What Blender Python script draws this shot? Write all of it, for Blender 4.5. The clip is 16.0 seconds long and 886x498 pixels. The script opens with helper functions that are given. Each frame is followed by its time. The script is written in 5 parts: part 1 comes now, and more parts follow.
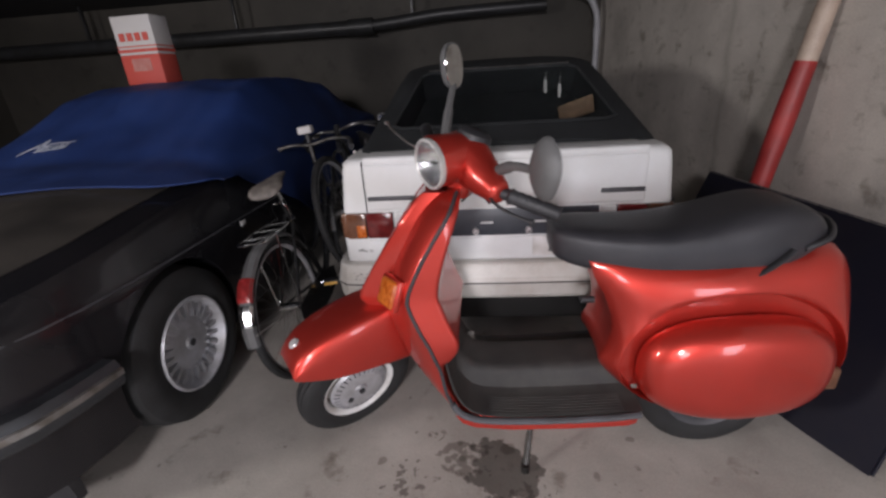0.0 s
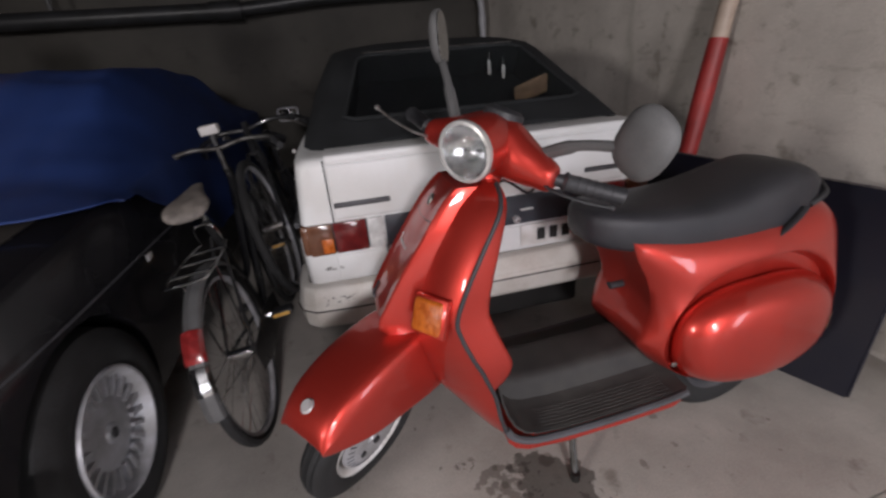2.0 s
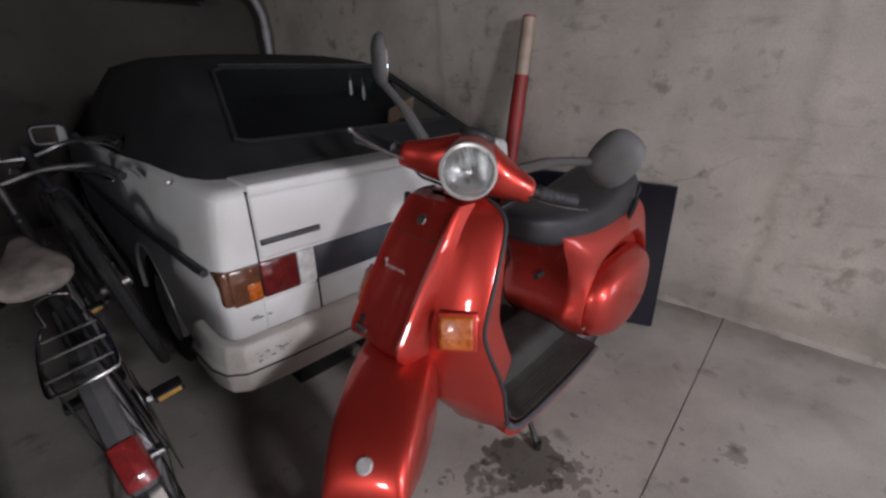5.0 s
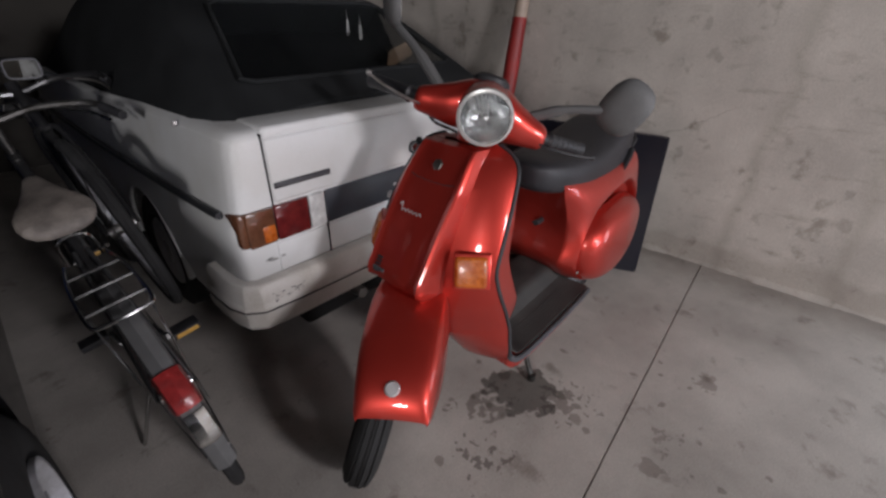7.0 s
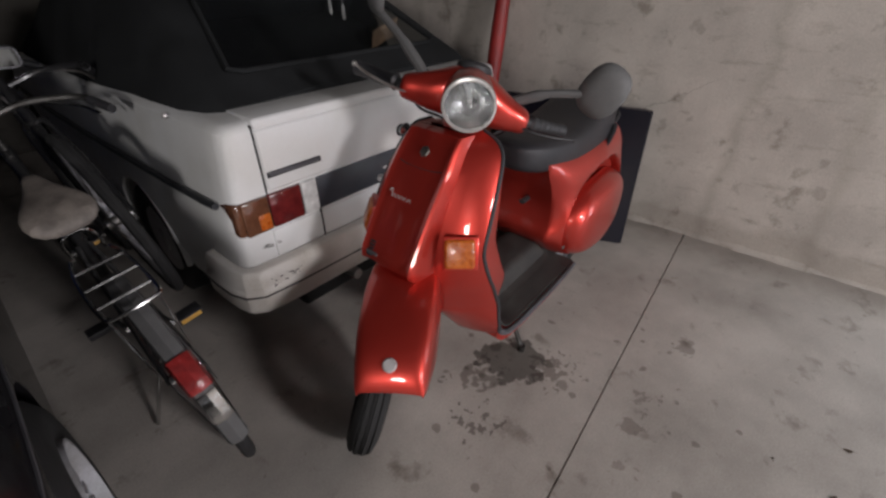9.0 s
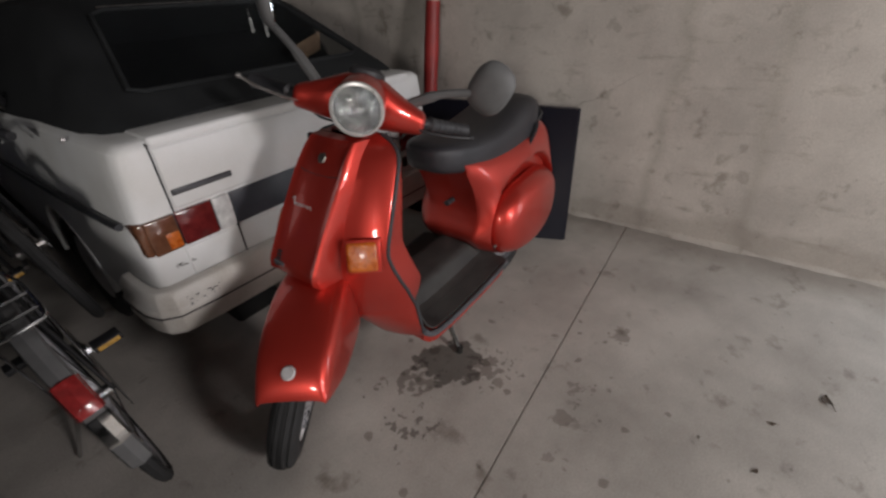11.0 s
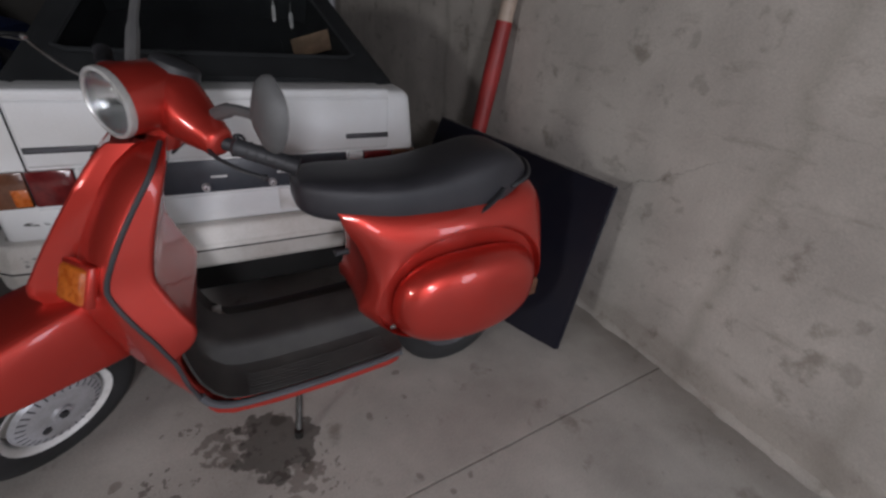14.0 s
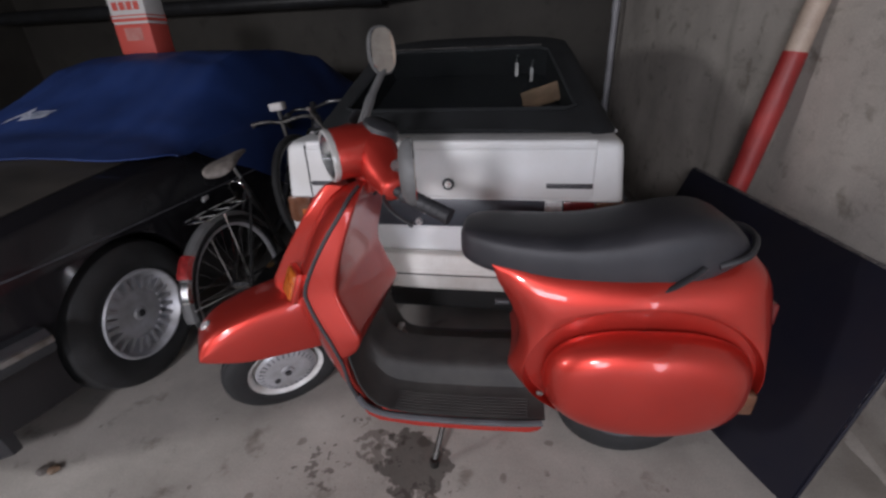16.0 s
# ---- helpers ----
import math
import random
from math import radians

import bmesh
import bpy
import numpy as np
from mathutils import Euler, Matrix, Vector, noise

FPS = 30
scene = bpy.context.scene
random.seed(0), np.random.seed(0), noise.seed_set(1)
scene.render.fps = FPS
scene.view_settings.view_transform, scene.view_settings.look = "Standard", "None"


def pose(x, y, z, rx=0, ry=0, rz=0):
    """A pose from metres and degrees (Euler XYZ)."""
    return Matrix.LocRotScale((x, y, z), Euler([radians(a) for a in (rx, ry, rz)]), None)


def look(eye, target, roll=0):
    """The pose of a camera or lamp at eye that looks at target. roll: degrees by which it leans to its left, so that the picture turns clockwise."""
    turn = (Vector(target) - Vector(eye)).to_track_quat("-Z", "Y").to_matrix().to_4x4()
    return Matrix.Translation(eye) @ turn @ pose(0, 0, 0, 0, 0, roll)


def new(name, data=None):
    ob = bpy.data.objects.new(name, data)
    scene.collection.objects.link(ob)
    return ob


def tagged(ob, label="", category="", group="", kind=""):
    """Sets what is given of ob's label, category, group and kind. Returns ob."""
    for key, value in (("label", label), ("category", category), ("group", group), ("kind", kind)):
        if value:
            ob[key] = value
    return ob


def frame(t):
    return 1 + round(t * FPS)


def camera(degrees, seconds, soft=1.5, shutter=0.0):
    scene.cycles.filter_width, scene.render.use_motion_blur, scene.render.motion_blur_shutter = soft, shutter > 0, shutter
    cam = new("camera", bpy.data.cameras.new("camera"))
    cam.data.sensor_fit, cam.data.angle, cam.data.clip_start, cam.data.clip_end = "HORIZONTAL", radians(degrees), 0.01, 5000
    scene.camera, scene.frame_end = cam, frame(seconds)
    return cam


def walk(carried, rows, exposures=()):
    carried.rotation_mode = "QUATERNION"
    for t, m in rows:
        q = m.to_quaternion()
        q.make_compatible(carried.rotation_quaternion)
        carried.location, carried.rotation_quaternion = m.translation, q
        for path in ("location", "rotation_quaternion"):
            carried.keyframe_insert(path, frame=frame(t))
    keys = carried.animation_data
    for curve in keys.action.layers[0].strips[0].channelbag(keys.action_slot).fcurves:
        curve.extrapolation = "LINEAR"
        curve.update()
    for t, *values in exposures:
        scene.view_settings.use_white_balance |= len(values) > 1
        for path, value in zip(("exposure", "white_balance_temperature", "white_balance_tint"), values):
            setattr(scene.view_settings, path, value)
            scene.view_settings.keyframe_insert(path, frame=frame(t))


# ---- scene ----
cam = camera(92.6, 16.0, soft=2.6, shutter=0.4)
METRES, EYE, TILT, LEAN, TURN = 3.5, 1.55, -27.0, 0.0, 0.0
PATH = [
    (0, (0.52, 0.462, 1.298), (0.336, 2.308, 0.551), -3.7),
    (0.5, (0.368, 0.445, 1.313), (0.224, 2.29, 0.556), -2.4),
    (1, (0.235, 0.421, 1.311), (0.234, 2.266, 0.54), -1.5),
    (1.5, (0.151, 0.558, 1.259), (0.272, 2.401, 0.491), -4.6),
    (2, (0.101, 0.716, 1.267), (0.476, 2.508, 0.463), -4.9),
    (2.5, (-0.021, 0.79, 1.254), (0.726, 2.457, 0.44), -1.7),
    (3, (-0.14, 0.815, 1.251), (0.811, 2.369, 0.427), 0.7),
    (3.5, (-0.155, 0.957, 1.218), (0.928, 2.432, 0.409), -2.9),
    (4, (-0.224, 0.985, 1.251), (0.977, 2.372, 0.446), -1.6),
    (4.1, (-0.265, 0.968, 1.258), (0.962, 2.333, 0.464), -1.3),
    (6.3, (-0.49, 1.013, 1.337), (0.85, 2.251, 0.515), 0.3),
    (6.5, (-0.513, 1.013, 1.329), (0.829, 2.218, 0.464), 1.0),
    (7, (-0.527, 1.014, 1.316), (0.77, 2.171, 0.325), 1.2),
    (7.5, (-0.534, 1.017, 1.325), (0.718, 2.144, 0.246), 1.0),
    (8, (-0.552, 1.0, 1.342), (0.701, 2.113, 0.251), 1.0),
    (10.3, (-0.524, 0.95, 1.391), (0.782, 2.001, 0.301), -1.6),
    (10.5, (-0.499, 0.909, 1.338), (0.832, 1.964, 0.282), -1.7),
    (11, (-0.421, 0.783, 1.344), (0.915, 1.836, 0.292), -2.9),
    (11.5, (-0.34, 0.692, 1.339), (0.99, 1.777, 0.312), -3.5),
    (12, (-0.177, 0.687, 1.298), (1.126, 1.823, 0.292), -1.5),
    (12.5, (0.022, 0.659, 1.3), (1.265, 1.859, 0.294), 1.3),
    (13, (0.224, 0.5, 1.313), (1.266, 1.89, 0.32), -0.9),
    (13.5, (0.386, 0.443, 1.309), (1.267, 1.952, 0.336), 0.1),
    (14, (0.583, 0.543, 1.29), (1.422, 2.075, 0.316), 4.9),
    (14.5, (0.677, 0.629, 1.304), (1.236, 2.277, 0.318), 0.6),
    (15, (0.785, 0.647, 1.31), (0.95, 2.387, 0.336), -2.5),
    (15.5, (0.904, 0.628, 1.317), (0.724, 2.405, 0.418), -3.8),
    (16, (0.896, 0.56, 1.329), (0.569, 2.341, 0.479), -2.3),
]
walk(cam, [(t, look(eye, target, roll)) for t, eye, target, roll in PATH],
     [(0.0, 0.34, 6450, 5), (2.0, 0.24, 6500, 5), (3.5, 0.0, 6300, 5), (7.0, 0.0, 6350, 4), (10.5, -0.1, 6700, 2), (12.5, -0.34, 6700, 0), (13.5, -0.36, 6400, 1), (14.5, -0.24, 6050, 3), (15.5, 0.08, 6050, 4), (16.0, 0.15, 6150, 4)])

# ---- world and light ----
world = bpy.data.worlds.new("world")
scene.world = world
world.use_nodes = True
world.node_tree.nodes["Background"].inputs[0].default_value = (0.55, 0.6, 0.7, 1)
world.node_tree.nodes["Background"].inputs[1].default_value = 0.02


def area_lamp(name, place, target, width, height, power, colour):
    data = bpy.data.lights.new(name, "AREA")
    data.shape, data.size, data.size_y = "RECTANGLE", width, height
    data.energy, data.color = power, colour
    ob = new(name, data)
    ob.matrix_world = look(place, target)
    return ob


# daylight falls in through the open garage door behind the camera; an unseen source beyond the black car is placed from
# the shadows
area_lamp("doorway_light", (-0.1, -2.7, 2.15), (0.7, 2.2, 0.6), 0.55, 0.45, 98, (1.0, 0.91, 0.97))
area_lamp("second_doorway_light", (0.6, -3.7, 1.15), (0.9, 2.0, 0.6), 0.8, 1.1, 42, (0.94, 0.89, 1.0))
area_lamp("left_light", (-3.6, -0.7, 1.85), (2.1, 3.6, 1.0), 0.5, 0.5, 56, (1.0, 0.92, 0.94))
# bluish lamp low at the side wall, for an unseen bright source just behind the last view of it
area_lamp("bluish_side_light", (2.17, -0.42, 0.62), (0.9, 0.3, 0.4), 0.6, 0.95, 14, (0.78, 0.84, 1.0))

# ---- materials ----
def mat(name, colour, rough=0.5, metal=0.0, colour2=None, scale=20.0, bump=0.0, coat=0.0, detail=200.0, spread=(0.35, 0.65), grain=0.06, rough_var=0.1, spec=0.5):
    """A surface whose colour wanders between two tones at one scale, with a fine grain and relief at another."""
    m = bpy.data.materials.new(name)
    m.use_nodes = True
    nt = m.node_tree
    b = nt.nodes["Principled BSDF"]
    b.inputs["Metallic"].default_value = metal
    b.inputs["Specular IOR Level"].default_value = spec
    b.inputs["Coat Weight"].default_value = coat
    b.inputs["Coat Roughness"].default_value = 0.06
    tc = nt.nodes.new("ShaderNodeTexCoord")
    big = nt.nodes.new("ShaderNodeTexNoise")
    big.inputs["Scale"].default_value, big.inputs["Detail"].default_value = scale, 6
    nt.links.new(tc.outputs["Object"], big.inputs["Vector"])
    fine = nt.nodes.new("ShaderNodeTexNoise")
    fine.inputs["Scale"].default_value, fine.inputs["Detail"].default_value = detail, 3
    nt.links.new(tc.outputs["Object"], fine.inputs["Vector"])
    ramp = nt.nodes.new("ShaderNodeValToRGB")
    ramp.color_ramp.elements[0].position, ramp.color_ramp.elements[1].position = spread
    c2 = colour2 or tuple(c * 0.82 for c in colour)
    ramp.color_ramp.elements[0].color = (*c2, 1)
    ramp.color_ramp.elements[1].color = (*colour, 1)
    nt.links.new(big.outputs["Fac"], ramp.inputs["Fac"])
    mix = nt.nodes.new("ShaderNodeMix")
    mix.data_type, mix.blend_type = "RGBA", "OVERLAY"
    mix.inputs["Factor"].default_value = grain * 4
    nt.links.new(ramp.outputs["Color"], mix.inputs["A"])
    nt.links.new(fine.outputs["Fac"], mix.inputs["B"])
    nt.links.new(mix.outputs["Result"], b.inputs["Base Color"])
    mr = nt.nodes.new("ShaderNodeMapRange")
    mr.inputs["To Min"].default_value, mr.inputs["To Max"].default_value = max(0.02, rough - rough_var), min(1, rough + rough_var)
    nt.links.new(big.outputs["Fac"], mr.inputs["Value"])
    nt.links.new(mr.outputs["Result"], b.inputs["Roughness"])
    if bump:
        bn = nt.nodes.new("ShaderNodeBump")
        bn.inputs["Strength"].default_value, bn.inputs["Distance"].default_value = bump, 0.004
        nt.links.new(fine.outputs["Fac"], bn.inputs["Height"])
        nt.links.new(bn.outputs["Normal"], b.inputs["Normal"])
    return m


RED = mat("red_metallic_paint", (0.56, 0.046, 0.032), 0.40, 0.68, (0.48, 0.038, 0.027), 3, coat=0.8, detail=900, grain=0.03, rough_var=0.04)
BLACK_PLASTIC = mat("black_plastic", (0.035, 0.035, 0.038), 0.5, 0, (0.022, 0.022, 0.025), 12, 0.15)
RUBBER = mat("tyre_rubber", (0.020, 0.020, 0.021), 0.8, 0, (0.012, 0.012, 0.012), 15, 0.3, detail=120)
SEAT_VINYL = mat("seat_vinyl", (0.038, 0.037, 0.042), 0.42, 0, (0.024, 0.024, 0.028), 6, 0.25, detail=500, spec=0.4)
MAT_RUBBER = mat("floor_mat_rubber", (0.052, 0.049, 0.045), 0.66, 0, (0.028, 0.026, 0.025), 9, 0.3, detail=260)
GREY_TRIM = mat("grey_trim_rubber", (0.085, 0.085, 0.095), 0.55, 0, (0.06, 0.06, 0.065), 12, 0.1)
EDGE_DARK = mat("dark_edge_rubber", (0.045, 0.045, 0.05), 0.6, 0, (0.03, 0.03, 0.034), 12, 0.1)
MIRROR_GREY = mat("grey_plastic", (0.13, 0.13, 0.13), 0.6, 0, (0.10, 0.10, 0.10), 14, 0.1, detail=400)
CHROME = mat("chrome", (0.72, 0.72, 0.72), 0.16, 1, (0.5, 0.5, 0.5), 18)
STEEL = mat("dull_steel", (0.36, 0.35, 0.34), 0.42, 0.9, (0.20, 0.18, 0.16), 20, 0.1)
SILVER = mat("silver_wheel_paint", (0.50, 0.50, 0.53), 0.45, 0.35, (0.36, 0.355, 0.36), 16, 0.05)
WHITE_BAND = mat("white_rim_paint", (0.72, 0.71, 0.70), 0.4, 0, (0.55, 0.53, 0.5), 16)
WHITE_PAINT = mat("white_car_paint", (0.73, 0.74, 0.745), 0.4, 0, (0.65, 0.65, 0.635), 4, coat=0.0, grain=0.03, rough_var=0.04, spec=0.3)
WHITE_BUMPER = mat("white_bumper_plastic", (0.70, 0.68, 0.64), 0.42, 0, (0.56, 0.53, 0.48), 7, 0.08)
SCUFF = mat("scuffed_plastic", (0.07, 0.065, 0.06), 0.7, 0, (0.03, 0.03, 0.03), 60, 0.2)
BLACK_TRIM = mat("black_car_trim", (0.030, 0.032, 0.036), 0.42, 0, (0.020, 0.021, 0.024), 12, 0.08)
PANEL_DARK = mat("dark_blue_grey_panel", (0.050, 0.056, 0.068), 0.4, 0, (0.038, 0.042, 0.052), 10)
SOFT_TOP = mat("soft_top_fabric", (0.019, 0.0205, 0.022), 0.9, 0, (0.012, 0.013, 0.014), 5, 0.35, detail=600, spec=0.25)
AMBER = mat("amber_lens", (0.58, 0.15, 0.020), 0.28, 0, (0.38, 0.075, 0.010), 45, 0.5, coat=0.25, detail=110)
AMBER_DARK = mat("aged_amber_lens", (0.15, 0.065, 0.035), 0.2, 0, (0.11, 0.045, 0.025), 30, 0.1, coat=0.6, detail=90)
RED_LENS = mat("red_lens", (0.15, 0.018, 0.018), 0.18, 0, (0.10, 0.012, 0.013), 30, 0.1, coat=0.6, detail=90)
BRIGHT_RED_LENS = mat("red_reflector", (0.34, 0.03, 0.03), 0.25, 0, (0.2, 0.018, 0.018), 30, 0.1, coat=0.5)
CLEAR_LENS = mat("clear_lamp_lens", (0.72, 0.73, 0.72), 0.25, 0, (0.5, 0.5, 0.5), 30, 0.1)
BLACK_PAINT = mat("black_car_paint", (0.009, 0.009, 0.011), 0.26, 0, (0.013, 0.012, 0.014), 3, coat=0.25, grain=0.02, spec=0.35)
DUSTY_BLACK = mat("dusty_black_paint", (0.060, 0.052, 0.045), 0.6, 0, (0.020, 0.018, 0.017), 3.2, coat=0.15, spread=(0.3, 0.7))
COVER = mat("blue_car_cover", (0.015, 0.040, 0.165), 0.6, 0, (0.010, 0.027, 0.115), 3, 0.3, detail=300)
COVER_PRINT = mat("pale_cover_print", (0.55, 0.58, 0.66), 0.6, 0, (0.3, 0.34, 0.44), 26, spread=(0.3, 0.55))
DARK_VOID = mat("gap_and_shade_black", (0.012, 0.012, 0.012), 0.8, 0, (0.008, 0.008, 0.008), 10)
CARD_WHITE = mat("box_white_card", (0.52, 0.505, 0.50), 0.6, 0, (0.5, 0.48, 0.46), 6)
CARD_RED = mat("box_red_print", (0.48, 0.07, 0.055), 0.6, 0, (0.5, 0.07, 0.05), 6)
LABEL_PINK = mat("faded_label_print", (0.46, 0.22, 0.19), 0.6, 0, (0.40, 0.13, 0.11), 18)
TAN = mat("tan_card", (0.30, 0.19, 0.12), 0.7, 0, (0.12, 0.08, 0.05), 14)
LEAF_BROWN = mat("dry_leaf_brown", (0.10, 0.075, 0.055), 0.8, 0, (0.055, 0.04, 0.03), 60)
BAR_METAL = mat("dull_bar_metal", (0.11, 0.108, 0.105), 0.48, 0.8, (0.05, 0.046, 0.042), 25)
SADDLE = mat("worn_saddle_vinyl", (0.20, 0.175, 0.155), 0.65, 0, (0.09, 0.078, 0.07), 18, 0.2)
BIKE_BLACK = mat("black_bike_enamel", (0.014, 0.014, 0.016), 0.3, 0, (0.02, 0.02, 0.02), 12, coat=0.5)
YELLOW = mat("yellow_reflector", (0.75, 0.45, 0.10), 0.35, 0, (0.5, 0.28, 0.06), 40)
BOARD = mat("dark_navy_board", (0.007, 0.007, 0.015), 0.55, 0, (0.012, 0.011, 0.017), 5, 0.1, spec=0.3)
BOARD_EDGE = mat("worn_board_edge", (0.16, 0.14, 0.13), 0.7, 0, (0.03, 0.03, 0.04), 40)
POST_RED = mat("red_post_paint", (0.33, 0.028, 0.026), 0.5, 0, (0.23, 0.02, 0.019), 9, 0.1)
POST_WHITE = mat("cream_post_paint", (0.44, 0.35, 0.28), 0.5, 0, (0.34, 0.265, 0.21), 9, 0.1)
PIPE_BLACK = mat("black_pipe", (0.030, 0.031, 0.034), 0.4, 0, (0.02, 0.02, 0.02), 8)
PIPE_GREY = mat("grey_pipe", (0.40, 0.40, 0.42), 0.45, 0, (0.28, 0.28, 0.3), 8)
BADGE = mat("silver_badge", (0.62, 0.60, 0.60), 0.35, 0.3, (0.45, 0.42, 0.42), 50)
LAMP_RIM = mat("pale_lamp_rim", (0.66, 0.65, 0.63), 0.3, 0.35, (0.5, 0.49, 0.47), 18)
REFLECTOR = mat("lamp_reflector", (0.92, 0.93, 0.94), 0.16, 0.9, (0.82, 0.83, 0.84), 60, 0.3, detail=90)
LETTER_BLACK = mat("plate_ink", (0.02, 0.02, 0.02), 0.6)


def glass(name, colour, rough=0.03):
    m = bpy.data.materials.new(name)
    m.use_nodes = True
    b = m.node_tree.nodes["Principled BSDF"]
    b.inputs["Base Color"].default_value = (*colour, 1)
    b.inputs["Transmission Weight"].default_value = 1
    b.inputs["Roughness"].default_value = rough
    b.inputs["IOR"].default_value = 1.45
    return m


LENS_GLASS = glass("lamp_glass", (0.97, 0.98, 0.98), 0.03)
tree = LENS_GLASS.node_tree
spot = tree.nodes.new("ShaderNodeTexCoord")
ribs = tree.nodes.new("ShaderNodeTexWave")
ribs.bands_direction = "X"
ribs.inputs["Scale"].default_value, ribs.inputs["Distortion"].default_value = 38, 0.4
lift = tree.nodes.new("ShaderNodeBump")
lift.inputs["Strength"].default_value, lift.inputs["Distance"].default_value = 0.22, 0.003
tree.links.new(spot.outputs["Object"], ribs.inputs["Vector"])
tree.links.new(ribs.outputs["Fac"], lift.inputs["Height"])
tree.links.new(lift.outputs["Normal"], tree.nodes["Principled BSDF"].inputs["Normal"])
WINDOW_GLASS = glass("tinted_window", (0.42, 0.44, 0.44))
MIRROR_GLASS = mat("mirror_glass", (0.85, 0.86, 0.86), 0.03, 1, rough_var=0.01)


# oil marks on the floor: x, y, radius, raggedness, scale of the rag, depth
STAINS = [(0.57, 1.555, 0.115, 0.13, 11.0, 0.34), (0.42, 1.62, 0.05, 0.24, 26.0, 0.55), (0.64, 1.42, 0.05, 0.26, 30.0, 0.55), (0.25, 1.50, 0.02, 0.27, 22.0, 0.46), (0.60, 1.075, 0.03, 0.16, 13.0, 0.66), (0.73, 1.085, 0.01, 0.18, 19.0, 0.7), (0.43, 1.03, 0.0, 0.18, 15.0, 0.75), (1.12, 1.02, 0.03, 0.13, 12.0, 0.66), (2.01, 0.88, 0.0, 0.06, 20.0, 0.55), (0.30, 1.72, -0.03, 0.22, 28.0, 0.5)]


def concrete(name, base, dark, stain_scale, stains=(), streaks=False):
    """Cast concrete: broad clouds, dark blotches with soft outlines, pores and a fine relief."""
    m = bpy.data.materials.new(name)
    m.use_nodes = True
    nt = m.node_tree
    b = nt.nodes["Principled BSDF"]
    tc = nt.nodes.new("ShaderNodeTexCoord")

    def noise_node(scale, detail, rough=0.55):
        n = nt.nodes.new("ShaderNodeTexNoise")
        n.inputs["Scale"].default_value, n.inputs["Detail"].default_value, n.inputs["Roughness"].default_value = scale, detail, rough
        nt.links.new(tc.outputs["Object"], n.inputs["Vector"])
        return n

    def ramp(src, p0, c0, p1, c1):
        r = nt.nodes.new("ShaderNodeValToRGB")
        r.color_ramp.elements[0].position, r.color_ramp.elements[0].color = p0, (*c0, 1)
        r.color_ramp.elements[1].position, r.color_ramp.elements[1].color = p1, (*c1, 1)
        nt.links.new(src, r.inputs["Fac"])
        return r.outputs["Color"]

    def mult(a, c, fac=1.0):
        x = nt.nodes.new("ShaderNodeMix")
        x.data_type, x.blend_type = "RGBA", "MULTIPLY"
        x.inputs["Factor"].default_value = fac
        nt.links.new(a, x.inputs["A"]), nt.links.new(c, x.inputs["B"])
        return x.outputs["Result"]

    def wall_foot_band(src):
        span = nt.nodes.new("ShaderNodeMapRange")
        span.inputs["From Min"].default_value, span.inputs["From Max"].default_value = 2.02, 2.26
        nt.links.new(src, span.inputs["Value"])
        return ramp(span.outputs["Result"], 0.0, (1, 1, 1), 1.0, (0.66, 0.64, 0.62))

    clouds = ramp(noise_node(stain_scale, 8, 0.6).outputs["Fac"], 0.34, dark, 0.64, base)
    blots = ramp(noise_node(stain_scale * 3.2, 5, 0.62).outputs["Fac"], 0.30, (0.62, 0.60, 0.57), 0.40, (1, 1, 1))
    pores = ramp(noise_node(11, 6, 0.7).outputs["Fac"], 0.27, (0.62, 0.60, 0.58), 0.40, (1, 1, 1))
    fine = noise_node(160, 4)
    grain = ramp(fine.outputs["Fac"], 0.25, (0.82, 0.82, 0.82), 0.7, (1.06, 1.06, 1.06))
    tone = mult(mult(mult(clouds, blots), pores, 0.8), grain)
    # scattered drops and pocks, each with its own size
    cells = nt.nodes.new("ShaderNodeTexVoronoi")
    cells.inputs["Scale"].default_value = 13.0 if stains else 5.0
    bent = nt.nodes.new("ShaderNodeMixRGB")
    bent.blend_type = "ADD"
    bent.inputs[0].default_value = 0.04 if stains else 0.09
    nt.links.new(tc.outputs["Object"], bent.inputs[1]), nt.links.new(noise_node(17, 3).outputs["Color"], bent.inputs[2])
    nt.links.new(bent.outputs[0], cells.inputs["Vector"])
    pick = nt.nodes.new("ShaderNodeSeparateColor")
    nt.links.new(cells.outputs["Color"], pick.inputs[0])
    size = nt.nodes.new("ShaderNodeMapRange")
    size.inputs["From Min"].default_value = 0.5 if stains else 0.62
    size.inputs["To Max"].default_value = 0.34 if stains else 0.13
    nt.links.new(pick.outputs[0], size.inputs["Value"])
    reach = size.outputs["Result"]
    if stains:
        near = nt.nodes.new("ShaderNodeVectorMath")
        near.operation = "DISTANCE"
        nt.links.new(tc.outputs["Object"], near.inputs[0])
        near.inputs[1].default_value = (0.62, 1.42, 0)
        fade = nt.nodes.new("ShaderNodeMapRange")
        fade.inputs["From Min"].default_value, fade.inputs["From Max"].default_value = 0.15, 0.85
        fade.inputs["To Min"].default_value, fade.inputs["To Max"].default_value = 1.15, 0.25
        nt.links.new(near.outputs["Value"], fade.inputs["Value"])
        shrink = nt.nodes.new("ShaderNodeMath")
        shrink.operation = "MULTIPLY"
        nt.links.new(reach, shrink.inputs[0]), nt.links.new(fade.outputs["Result"], shrink.inputs[1])
        reach = shrink.outputs[0]
    gap = nt.nodes.new("ShaderNodeMath")
    gap.operation = "SUBTRACT"
    nt.links.new(cells.outputs["Distance"], gap.inputs[0]), nt.links.new(reach, gap.inputs[1])
